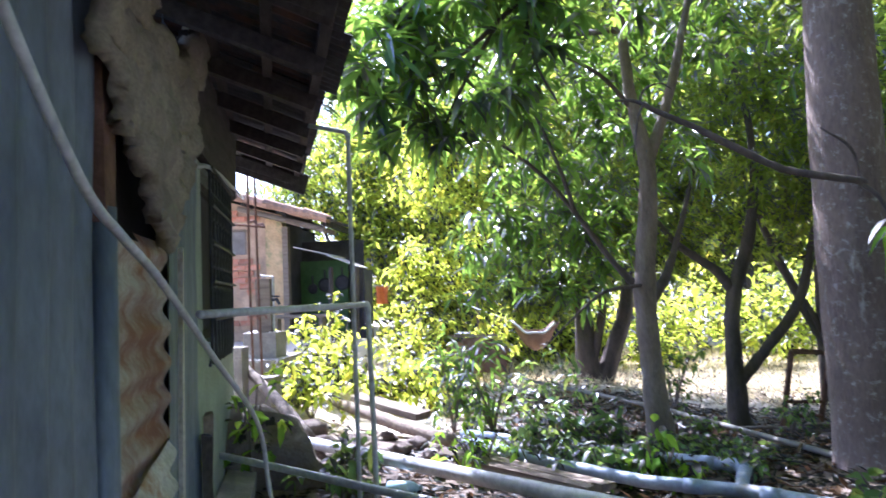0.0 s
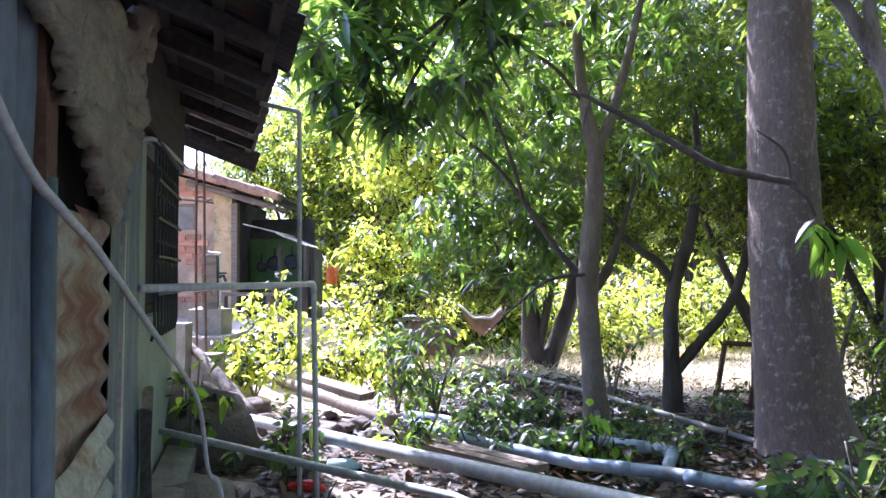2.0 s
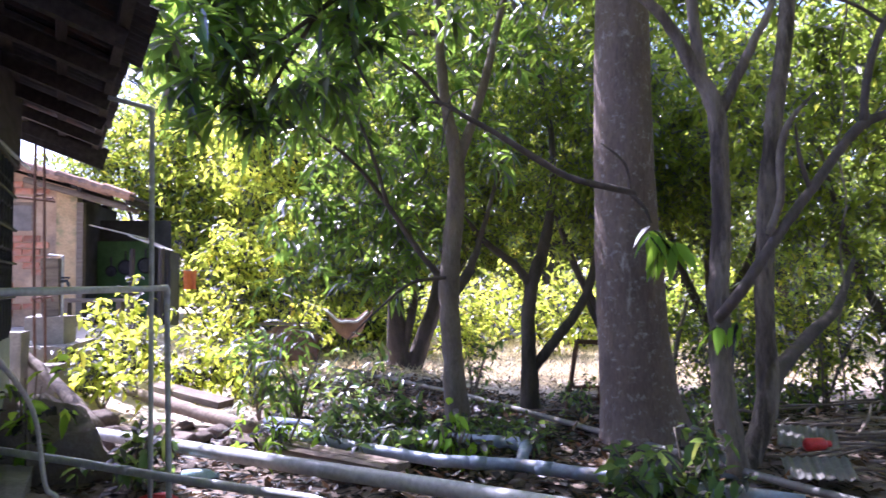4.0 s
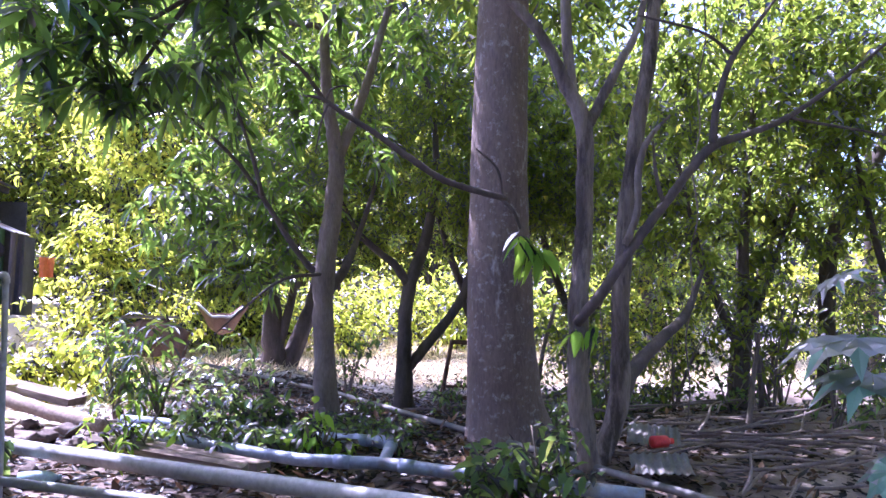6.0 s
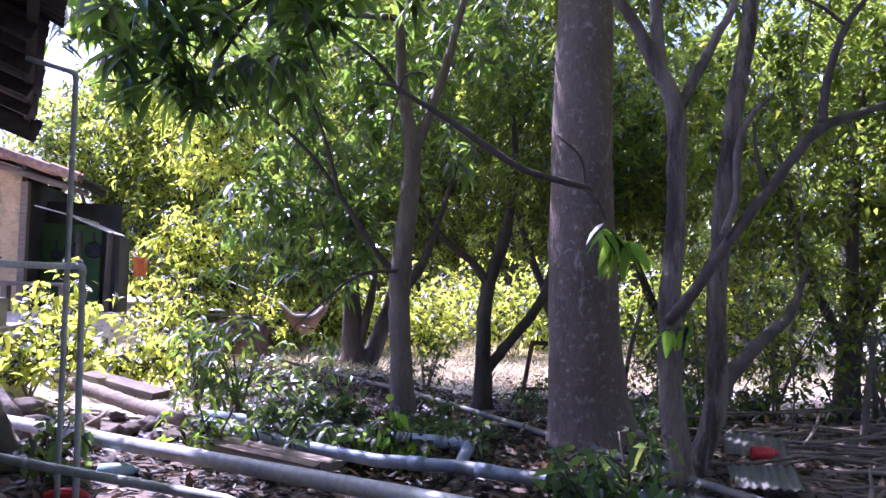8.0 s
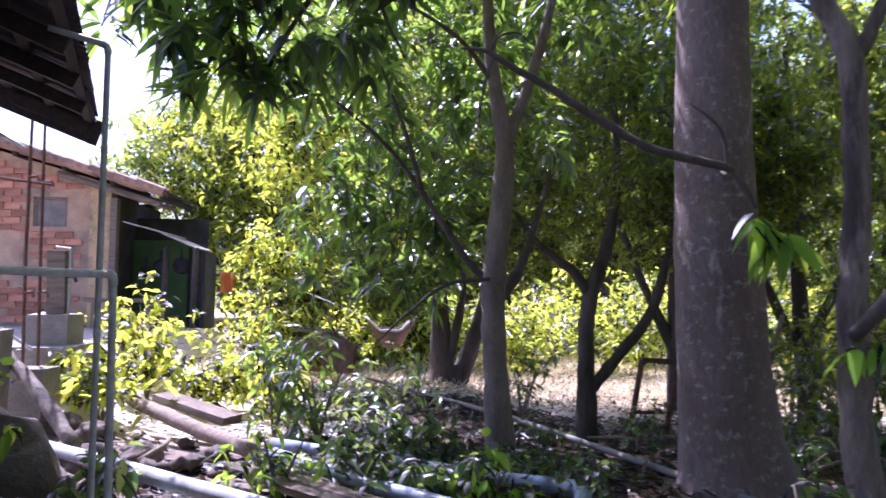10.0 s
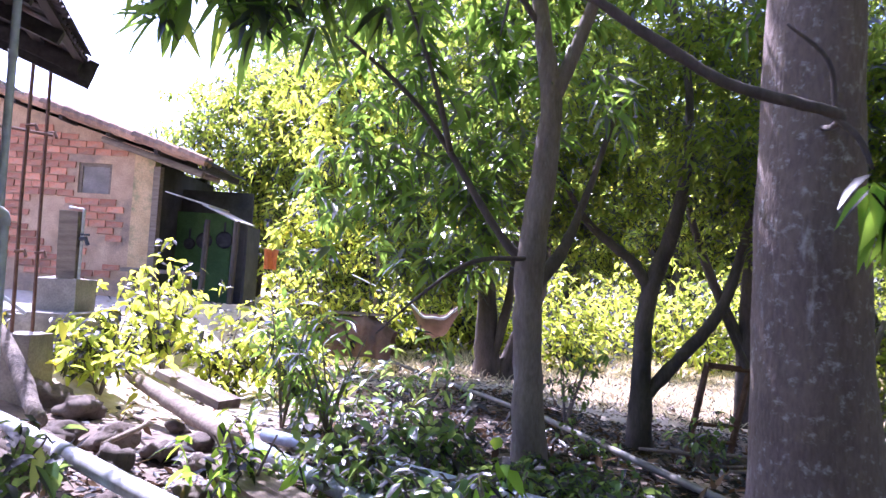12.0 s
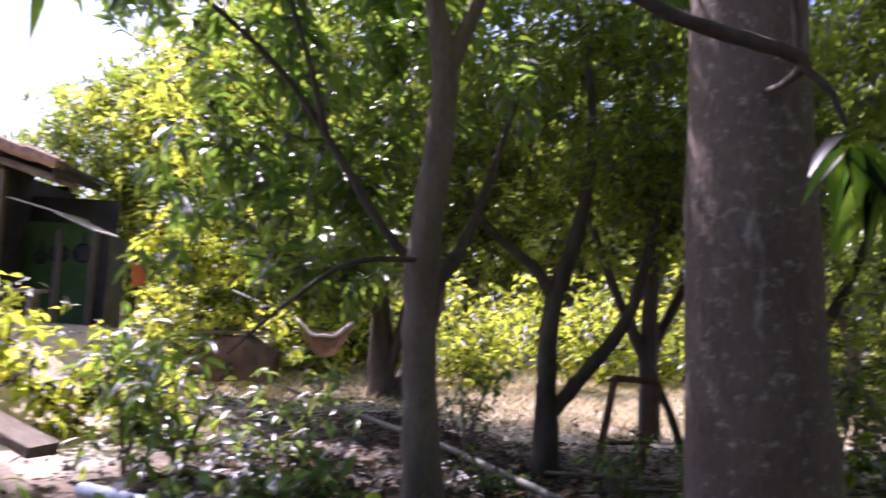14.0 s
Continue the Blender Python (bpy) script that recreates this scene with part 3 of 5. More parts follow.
# ---- far brick house ----
def far_house():
    h = thing("brick_house", "old red brick house with a sheet roof and dark open porch", "house", at=(0, 0, 0))
    X0, X1, Y = -9.0, -4.35, 12.4

    def top(x):
        return 2.72 + (X1 - x) * 0.29

    w = Shape()
    wx0, wx1, wz0, wz1 = -5.55, -5.02, 2.02, 2.5
    zb = -0.6
    prof = [(X0, zb), (X1, zb), (X1, top(X1)), (X0, top(X0))]
    hole = [(wx0, wz0), (wx1, wz0), (wx1, wz1), (wx0, wz1)]
    for y, flip in ((Y, False), (Y + 0.16, True)):
        b = len(w.v)
        w.v += [(x, y, z) for x, z in prof + hole]
        for k in range(4):
            f = (b + k, b + (k + 1) % 4, b + 4 + (k + 1) % 4, b + 4 + k)
            w.f.append(tuple(reversed(f)) if flip else f)
    for k in range(4):
        w.f += [(4 + k, 4 + (k + 1) % 4, 12 + (k + 1) % 4, 12 + k), (k, (k + 1) % 4, 8 + (k + 1) % 4, 8 + k)]
    wall = part("wall", w, joint, h, "brick wall with flaking plaster")
    bricks = [Shape().box((-0.128, -0.022, -0.047), (0.128, 0, 0.047), wear=0.008).mesh("brick") for _ in range(5)]
    n = 0
    for r in range(30):
        z = 0.42 + r * 0.113
        for c in range(14):
            x = X1 - 0.55 - c * 0.275 - (0.138 if r % 2 else 0)
            flake = noise.noise((x * 0.9, 0, z * 1.1)) + 0.25 * noise.noise((x * 3, 2, z * 3))
            if z > top(x) - 0.16 or (wx0 - 0.17 < x < wx1 + 0.17 and wz0 - 0.08 < z < wz1 + 0.08) or flake < -0.14 or (z < 0.7 and flake < 0.1) or x < -8.3:
                continue
            ob = part("brick", bricks[n % 5], brick_mat, wall)
            ob.matrix_local = Matrix.Translation((x, Y - 0.001, z)) @ pose(0, random.uniform(-0.008, 0.004), 0, 0, 0, random.uniform(-1, 1))
            n += 1
    part("corner_post", Shape().box((X1 - 0.3, Y - 0.02, zb), (X1 + 0.02, Y + 0.18, top(X1) - 0.02), wear=0.01), tan_plaster, h, "ochre plastered corner with moss")
    part("door_post", Shape().box((X1 + 0.02, Y - 0.04, zb), (X1 + 0.12, Y + 0.1, 2.5), wear=0.01), timber, h)
    vent = part("window", Shape().box((wx0, Y + 0.03, wz0), (wx0 + 0.05, Y + 0.08, wz1)).box((wx0 + 0.04, Y + 0.031, wz1 - 0.05), (wx1 - 0.04, Y + 0.079, wz1)).box((wx1 - 0.05, Y + 0.03, wz0), (wx1, Y + 0.08, wz1)), timber, h, "small shuttered window")
    part("shutter", Shape().box((wx0 + 0.05, Y + 0.05, wz0), (wx1 - 0.05, Y + 0.07, wz1)), concrete, vent, "dull grey shutter")
    # rooms behind, their near-black panels standing in for indoor shade
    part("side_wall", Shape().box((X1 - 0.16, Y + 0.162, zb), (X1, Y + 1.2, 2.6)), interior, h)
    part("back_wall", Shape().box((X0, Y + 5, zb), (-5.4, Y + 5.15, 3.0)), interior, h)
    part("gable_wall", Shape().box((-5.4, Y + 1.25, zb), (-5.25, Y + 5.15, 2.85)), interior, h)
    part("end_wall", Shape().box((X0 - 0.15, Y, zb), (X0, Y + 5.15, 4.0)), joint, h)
    part("porch_wall", Shape().box((X1 + 0.002, Y + 1.05, zb), (-3.4, Y + 1.15, 1.9)), shaded_green, h, "green painted wall, darkened for porch shade")
    part("porch_back", Shape().box((-5.24, Y + 1.201, zb), (-3.1, Y + 1.25, 2.3)), interior, h, "near-black back panel standing in for porch shade")
    for x, z, r in ((-4.1, 1.35, 0.1), (-3.85, 1.42, 0.14), (-3.5, 1.45, 0.15)):
        pan = Shape().tube([(x, Y + 1.04, z), (x, Y + 1.02, z), (x, Y + 1.0, z)], [r, r, r * 0.8], 16)
        pan.box((x - 0.015, Y + 1.01, z + r), (x + 0.015, Y + 1.03, z + r + 0.16))
        solo("frying_pan", pan, dark_steel, "black frying pan hung on the green wall", "pan", "pans on the porch wall")
    # roof with clay tiles at the edge
    r = Shape()
    a, b = (X0 - 0.4, top(X0 - 0.4) + 0.1), (-3.3, top(-3.3) + 0.12)
    far = (-5.1, top(-5.1) + 0.1)
    for b, y0, y1, t in ((b, Y - 0.55, Y + 1.35, 0.03), (far, Y + 1.351, Y + 5.4, 0.03)):
        r.add([(a[0], y0, a[1]), (b[0], y0, b[1]), (b[0], y1, b[1]), (a[0], y1, a[1]), (a[0], y0, a[1] + t), (b[0], y0, b[1] + t), (b[0], y1, b[1] + t), (a[0], y1, a[1] + t)],
              [(3, 2, 1, 0), (4, 5, 6, 7), (0, 1, 5, 4), (1, 2, 6, 5), (2, 3, 7, 6), (3, 0, 4, 7)])
    roof = part("roof", r, old_zinc, h, "weathered roofing sheets")
    tile_mesh = Shape().tube([(0, 0, 0), (0.42, 0, -0.14)], [0.085, 0.075], 8).mesh("tile")
    for k in range(15):
        for j in range(2):
            x = X0 + 0.2 + k * 0.36
            ob = part("tile", tile_mesh, tile, roof)
            ob.matrix_local = Matrix.Translation((x, Y - 0.5 + j * 0.17, top(x) + 0.13 + random.uniform(-0.01, 0.015)))
    for k in range(6):
        x = -3.4 - k * 0.75
        part("rafter", Shape().box((x - 0.03, Y - 0.45, top(x) - 0.02), (x + 0.03, Y + 1.2, top(x) + 0.09), wear=0.008), timber_dark, h)
    for y in (Y - 0.3, Y + 0.4):
        bm = Shape()
        bm.tube([(X1 - 0.7, y, top(X1 - 0.7) - 0.08), (-3.45, y, top(-3.45) - 0.08)], 0.05, 8, 0.2)
        part("beam", bm, timber, h)
    # lean-to roof beyond
    lean = thing("lean_to", "low lean-to of rusty sheets on wooden poles", "shed", at=(0, 0, 0))
    s = Shape()
    for i, (x0, x1, z0, z1) in enumerate(((-4.1, -3.4, 2.1, 1.92), (-3.5, -2.95, 1.93, 1.7))):
        s.add([(x0, Y - 0.1, z0), (x1, Y - 0.1, z1), (x1, Y + 0.9, z1), (x0, Y + 0.9, z0), (x0, Y - 0.1, z0 + 0.02), (x1, Y - 0.1, z1 + 0.02), (x1, Y + 0.9, z1 + 0.02), (x0, Y + 0.9, z0 + 0.02)],
              [(3, 2, 1, 0), (4, 5, 6, 7), (0, 1, 5, 4), (1, 2, 6, 5), (2, 3, 7, 6), (3, 0, 4, 7)])
    # Pale zinc here puts the sun on the roof into its colour.
    part("roof", s, zinc_pale, lean, "thin rusty sheets, paled as if sunlit")
    for x, y in ((-3.0, Y), (-3.05, Y + 0.85), (-3.5, Y + 0.1)):
        part("post", Shape().tube([(x, y, height(x, y) - 0.1), (x + 0.03, y, 1.72)], 0.05, 8, 0.3), bark_dark, lean)
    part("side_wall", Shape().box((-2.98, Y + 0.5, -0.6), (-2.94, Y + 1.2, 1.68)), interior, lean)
    bench = thing("bench", "pale wooden bench in the porch", "bench")
    hz = height(-3.9, Y - 0.6)
    part("seat", Shape().box((-4.4, Y - 0.75, hz + 0.4), (-3.3, Y - 0.5, hz + 0.45), wear=0.008), timber, bench)
    for x in (-4.25, -3.45):
        part("leg", Shape().box((x - 0.04, Y - 0.72, hz - 0.1), (x + 0.04, Y - 0.53, hz + 0.4), wear=0.006), timber, bench)


far_house()


# ---- pipes ----
def pipe(name, pts, r, mat, label, collars=(), sides=14, group=""):
    """A plastic pipe through corner points, with round bends and thicker collars at parts of its length."""
    t = thing(name, label, "pipe", group)
    pts = [Vector(p) for p in pts]
    run = [pts[0]]
    for i in range(1, len(pts) - 1):
        a, b = (pts[i - 1] - pts[i]).normalized(), (pts[i + 1] - pts[i]).normalized()
        if a.angle(-b) < 0.5:
            run.append(pts[i])
            continue
        k = r * 1.6
        for q in range(5):
            u = q / 4
            run.append((pts[i] + a * k) * (1 - u) ** 2 + pts[i] * 2 * u * (1 - u) + (pts[i] + b * k) * u * u)
        part("elbow", Shape().tube([pts[i] + a * k * 1.7, pts[i] + a * k * 0.9, pts[i] + (a + b) * k * 0.28, pts[i] + b * k * 0.9, pts[i] + b * k * 1.7], r * 1.22, sides), mat, t, smooth=True)
    run.append(pts[-1])
    fine = []
    for p, q in zip(run, run[1:]):
        n = max(1, int((q - p).length / 0.35))
        for k in range(n):
            w = p.lerp(q, k / n)
            fine.append(w + Vector((0, 0, 0.006 * noise.noise(w * 1.3))) if (q - p).length > 0.4 and k else w)
    fine.append(run[-1])
    part("pipe_run", Shape().tube(fine, r, sides), mat, t, smooth=True)
    for i, u in collars:
        p, q = pts[i], pts[i + 1]
        w, d = p.lerp(q, u), (q - p).normalized()
        part("collar", Shape().tube([w - d * r * 1.3, w + d * r * 1.3], r * 1.1, sides), mat, t, smooth=True)
    return t


pipe("pipe", [(-2.41, 5.82, 0.05), (-0.78, 4.38, 0.10), (0.64, 3.13, 0.14), (2.20, 1.75, 0.18)], 0.043, pvc, "thick pale grey plastic pipe lying along the ground", ((0, 0.75),))
pipe("pipe", [(-1.86, 4.05, 0.24), (-0.07, 2.83, 0.24), (0.12, 2.7, 0.2), (0.3, 2.5, -0.3)], 0.02, pvc, "pale grey plastic water pipe near the ground", ((0, 0.5),))
pipe("pipe", [(-0.55, 5.75, 0.0), (1.27, 4.5, 0.02), (1.1, 4.0, 0.02)], 0.038, pvc_blue, "blue-grey plastic pipe with an elbow", ((0, 0.7), (0, 0.9)))
pipe("pipe", [(-0.5, 5.35, 0.03), (0.12, 4.62, 0.03), (0.62, 4.15, 0.03), (1.1, 3.95, 0.03), (2.2, 2.95, 0.06)], 0.038, pvc_blue, "blue-grey plastic pipe with a joint", ((2, 0.5), (3, 0.1)))
pipe("pipe", [(-0.59, 12.92, -0.33), (1.37, 7.60, -0.14), (1.98, 5.15, -0.05), (2.59, 2.70, 0.04)], 0.023, pvc_dull, "long dull grey pipe behind the trees", ((0, 0.6),))
pipe("standpipe", [(-1.07, 2.2, 1.1), (-0.83, 3.63, 1.1), (-0.81, 3.63, -0.12)], 0.0145, pvc, "grey plastic pipe with an elbow on an upright", ((1, 0.35),))
pipe("standpipe", [(-1.12, 3.63, 2.07), (-0.94, 3.76, 2.05), (-0.94, 3.78, -0.1)], 0.0128, pvc, "tall thin grey upright water pipe", ((1, 0.2), (1, 0.55)))
hose = Shape()
q = smoothed([(-0.45, 0.5, 1.5), (-0.5, 0.62, 1.42), (-0.54, 0.8, 1.28), (-0.58, 0.95, 1.23), (-0.63, 1.15, 1.17), (-0.75, 1.6, 1.01), (-0.84, 2.1, 0.76), (-0.88, 2.3, 0.49), (-0.85, 2.35, 0.38), (-0.8, 2.4, -0.2)], 8)
hose.tube([a[:3] for a in q], 0.0072, 8)
solo("hose", hose, hose_mat, "loose pale grey hose hanging beside the wall", "hose", smooth=True)
q = smoothed([(-1.52, 3.00, 1.74), (-1.61, 3.40, 1.84), (-1.72, 3.80, 1.88), (-1.89, 4.40, 1.90), (-2.63, 6.40, 2.13)], 8)
solo("cable", Shape().tube([a[:3] for a in q], 0.012, 8), hose_mat, "pale cable looping out from under the eave", "cable", smooth=True)


# ---- trees ----
def leafless(name, label, material, limbs, sides=12, knob=0.22, kind="", limb_mat=None):
    """A tree: a trunk part and limb parts; rows of x, y, z, radius."""
    t = thing(name, label, "tree", kind=kind, at=(limbs[0][0][0], limbs[0][0][1], limbs[0][0][2]))
    base = t.matrix_world.inverted()
    for i, rows in enumerate(limbs):
        ob = part("trunk" if i == 0 else "limb", limb(rows, 5, sides if i == 0 else max(6, sides - 4), knob), limb_mat if limb_mat and i > 1 else material, t, smooth=True)
        ob.matrix_parent_inverse = base
    return t


def clothe(t, hearts, seed, per, length, width, leaf, droop=0.5, hang=0.3, rich=False, reach=0.5):
    rng = np.random.default_rng(seed)
    ob = part("crown", crown_mesh("crown", rng, hearts, per, length, width, droop, hang, rich, reach), leaf, t)
    ob.matrix_parent_inverse = t.matrix_world.inverted()
    return ob


def on(x, y, dz=-0.1):
    return height(x, y) + dz


R = np.random.default_rng(11)
# smooth grey trunk close to the path
big = leafless("tree", "tall tree with a thick smooth grey trunk", bark_grey, [
    [(2.29, 4.82, on(2.29, 4.82), 0.4), (2.24, 4.82, 0.1, 0.31), (2.2, 4.82, 0.5, 0.268), (2.16, 4.82, 1.2, 0.243), (2.14, 4.82, 2.2, 0.215), (2.16, 4.82, 3.6, 0.19), (2.18, 4.85, 5.2, 0.15), (2.1, 4.9, 6.5, 0.08)],
    [(2.55, 4.65, -0.2, 0.06), (2.43, 4.72, 0.05, 0.09), (2.29, 4.79, 0.5, 0.08)],
    [(2.18, 4.85, 4.9, 0.1), (2.9, 3.6, 5.8, 0.07), (3.8, 1.6, 6.5, 0.05), (4.4, -0.8, 6.9, 0.03)],
    [(2.18, 4.85, 5.2, 0.08), (1.4, 3.2, 6.1, 0.05), (0.8, 1.6, 6.7, 0.03)]], 26, 0.05)
clothe(big, cloud(R, 800, (1.9, 4.6, 6.6), (4.2, 3.6, 1.3)), 1, 18, 0.2, 0.075, small_leaf)
# wide unseen canopy added over the path to cut the sky light
clothe(big, cloud(np.random.default_rng(91), 1500, (3.4, -0.6, 6.9), (6.5, 5.0, 1.3), gap=-0.1), 92, 15, 0.3, 0.13, small_leaf)
# mango in the middle
mango = leafless("mango_tree", "mango tree with a forked trunk and long drooping leaves", bark_brown, [
    [(1.06, 5.9, on(1.06, 5.9), 0.121), (1.03, 5.9, 0.15, 0.101), (1.0, 5.9, 0.6, 0.090), (0.98, 5.9, 1.1, 0.087), (1.03, 5.9, 1.6, 0.082), (1.06, 5.9, 2.15, 0.070), (0.98, 5.9, 2.6, 0.051), (0.93, 5.9, 3.1, 0.043), (0.88, 5.9, 4.2, 0.023)],
    [(1.06, 5.9, 2.15, 0.058), (1.2, 5.9, 2.5, 0.047), (1.33, 5.9, 2.92, 0.039), (1.48, 5.95, 3.5, 0.031), (1.7, 6.0, 4.3, 0.020)],
    [(0.98, 5.9, 1.1, 0.039), (0.78, 5.92, 1.3, 0.027), (0.45, 5.95, 1.79, 0.020), (0.16, 5.95, 2.15, 0.016), (-0.3, 5.8, 2.5, 0.012)],
    [(1.02, 6.0, 0.98, 0.055), (1.2, 6.15, 1.2, 0.043), (1.36, 6.3, 1.55, 0.027), (1.6, 6.4, 2.3, 0.016)],
    [(0.45, 5.9, 1.79, 0.020), (0.3, 5.95, 2.3, 0.016), (0.05, 6.0, 2.9, 0.011), (-0.2, 6.0, 3.3, 0.008)],
    [(0.97, 5.85, 1.15, 0.017), (0.62, 5.6, 1.1, 0.013), (0.35, 5.5, 0.9, 0.009), (0.1, 5.5, 0.66, 0.005)],
    [(0.9, 5.9, 3.3, 0.03), (0.1, 6.8, 3.6, 0.02), (-0.7, 7.7, 3.7, 0.014), (-1.4, 8.4, 3.8, 0.006)],
    [(0.98, 5.9, 2.6, 0.023), (0.7, 5.8, 2.9, 0.017), (0.3, 5.7, 3.1, 0.011), (-0.1, 5.6, 3.2, 0.006)]], 14, limb_mat=bark_dark)
# The last two clusters are added to shade the pipes and young shrubs.
hearts = np.concatenate([cloud(R, 170, (0.35, 6.6, 2.5), (1.25, 0.7, 1.0)), cloud(R, 90, (0.15, 6.9, 1.5), (0.9, 0.6, 0.5)), cloud(R, 210, (0.9, 6.8, 3.9), (2.2, 1.2, 1.0)), cloud(R, 75, (-0.9, 6.6, 4.0), (1.1, 0.9, 0.45)), cloud(np.random.default_rng(15), 80, (-1.2, 8.2, 3.7), (0.9, 0.8, 0.5))])
clothe(mango, hearts, 2, 12, 0.2, 0.046, mango_leaf, 0.5, 0.2, True, 0.25)
# the overhanging mango sprays close by
over = leafless("mango_branch", "overhanging mango branch with long hanging leaves", bark_dark, [
    [(0.9, 5.9, 4.4, 0.04), (0.3, 5.3, 3.6, 0.03), (-0.1, 5.0, 3.1, 0.02), (-0.5, 4.9, 2.75, 0.014), (-0.9, 4.9, 2.6, 0.008)],
    [(0.2, 5.1, 3.5, 0.025), (-0.4, 4.9, 3.4, 0.018), (-1.0, 4.9, 3.1, 0.01)],
    [(-0.1, 5.0, 3.1, 0.02), (-0.4, 5.0, 2.6, 0.015), (-0.6, 5.0, 2.2, 0.008)],
    [(0.1, 5.1, 3.3, 0.018), (0.15, 5.0, 2.8, 0.012), (0.3, 4.95, 2.45, 0.006)]], 8)
hearts = np.concatenate([cloud(R, 60, (-0.9, 4.95, 2.9), (0.55, 0.45, 0.48)), cloud(R, 30, (-0.2, 5.0, 3.05), (0.65, 0.5, 0.45)), cloud(R, 12, (-0.65, 5.0, 2.3), (0.4, 0.25, 0.14)), cloud(R, 16, (0.5, 5.1, 3.2), (0.5, 0.4, 0.4)), cloud(R, 40, (-0.4, 5.1, 3.6), (0.9, 0.5, 0.35))])
clothe(over, hearts, 3, 12, 0.27, 0.056, mango_leaf, 0.5, 0.15, True, 0.12)
clothe(over, cloud(np.random.default_rng(33), 20, (-0.35, 4.95, 2.45), (0.78, 0.3, 0.14)), 34, 9, 0.25, 0.052, mango_leaf, 0.6, 0.7, True, 0.12)
# dark bough that crosses in front of the big trunk, with a tuft of young leaves
bough = leafless("dead_bough", "dark bent bough ending in a tuft of young leaves", bark_dark, [
    [(2.12, 4.7, 1.77, 0.013), (2.0, 4.36, 1.69, 0.013), (1.88, 4.1, 1.67, 0.02), (1.66, 4.08, 1.71, 0.022), (1.46, 4.08, 1.76, 0.021), (1.24, 4.08, 1.88, 0.021), (1.01, 4.08, 2.02, 0.018), (0.8, 4.08, 2.13, 0.016), (0.68, 4.08, 2.2, 0.012), (0.56, 4.08, 2.21, 0.006)],
    [(1.87, 4.11, 1.667, 0.012), (1.95, 4.08, 1.58, 0.012), (1.99, 4.06, 1.47, 0.007)],
    [(1.88, 4.11, 1.665, 0.011), (1.82, 4.06, 1.85, 0.009), (1.66, 4.04, 1.97, 0.005)],
    [(0.72, 4.08, 2.18, 0.008), (0.68, 4.05, 2.08, 0.007), (0.64, 4.02, 1.86, 0.004)],
    [(0.7, 4.08, 2.19, 0.007), (0.73, 4.06, 2.26, 0.006), (0.82, 4.06, 2.29, 0.006), (0.88, 4.06, 2.25, 0.003)]], 9)
clothe(bough, np.array([(1.99, 4.05, 1.42), (2.04, 4.03, 1.36), (2.12, 4.0, 1.34)]), 4, 9, 0.2, 0.066, tip_leaf, 0.6, 0.75, True, 0.12)
# twin pale trunks at the right
twin = leafless("tree", "twin-stemmed tree with pale fissured bark and dark side boughs", bark_pale, [
    [(2.36, 3.75, on(2.36, 3.75), 0.120), (2.34, 3.75, -0.05, 0.084), (2.27, 3.75, 0.44, 0.068), (2.25, 3.75, 0.92, 0.062), (2.27, 3.75, 1.3, 0.056), (2.29, 3.75, 1.66, 0.054), (2.27, 3.75, 2.12, 0.054), (2.12, 3.75, 2.4, 0.040), (1.96, 3.75, 2.66, 0.034), (1.7, 3.75, 2.9, 0.028), (1.3, 3.8, 3.4, 0.016)],
    [(2.3, 3.75, 2.12, 0.040), (2.4, 3.75, 2.3, 0.032), (2.54, 3.75, 2.57, 0.027), (2.7, 3.8, 2.85, 0.022), (2.9, 3.9, 3.6, 0.016)],
    [(2.2, 3.77, 2.25, 0.040), (2.16, 3.78, 2.68, 0.036), (2.12, 3.8, 3.4, 0.028), (2.1, 3.9, 4.4, 0.020)],
    [(2.42, 3.85, on(2.42, 3.85), 0.080), (2.56, 3.95, 0.03, 0.072), (2.68, 3.95, 0.39, 0.068), (2.68, 3.95, 1.14, 0.060), (2.78, 3.95, 2.1, 0.054), (2.9, 3.95, 2.89, 0.048), (3.0, 4.0, 4.4, 0.032)]], 16, 0.3, limb_mat=bark_pale)
dark_limbs = [
    [(2.68, 3.95, 0.32, 0.058), (2.95, 4.2, 0.52, 0.052), (3.3, 4.35, 0.74, 0.046), (3.65, 4.55, 0.9, 0.036), (4.0, 4.8, 1.25, 0.018)],
    [(2.22, 3.7, 0.88, 0.036), (2.28, 3.55, 1.05, 0.032), (2.5, 3.5, 1.38, 0.03), (2.69, 3.5, 1.61, 0.03), (2.87, 3.5, 1.83, 0.028), (3.04, 3.5, 2.0, 0.03), (3.3, 3.5, 2.1, 0.022), (3.63, 3.5, 2.24, 0.02), (4.06, 3.5, 2.52, 0.014), (4.5, 3.5, 2.85, 0.01)],
    [(3.04, 3.5, 2.0, 0.026), (3.08, 3.5, 2.29, 0.022), (3.2, 3.5, 2.6, 0.02), (3.4, 3.5, 2.85, 0.014), (3.7, 3.55, 3.2, 0.008)],
    [(2.69, 3.5, 1.61, 0.016), (2.63, 3.5, 1.8, 0.012), (2.61, 3.5, 2.0, 0.006)],
    [(3.63, 3.5, 2.24, 0.012), (4.0, 3.5, 2.22, 0.01), (4.5, 3.5, 2.2, 0.006)],
    [(3.2, 3.5, 2.6, 0.012), (2.95, 3.5, 2.72, 0.01), (2.5, 3.5, 2.76, 0.006)]]
for rows in dark_limbs:
    ob = part("bough", limb(rows, 5, 8, 0.25), bark_dark, twin, "dark bare bough", True)
    ob.matrix_parent_inverse = twin.matrix_world.inverted()
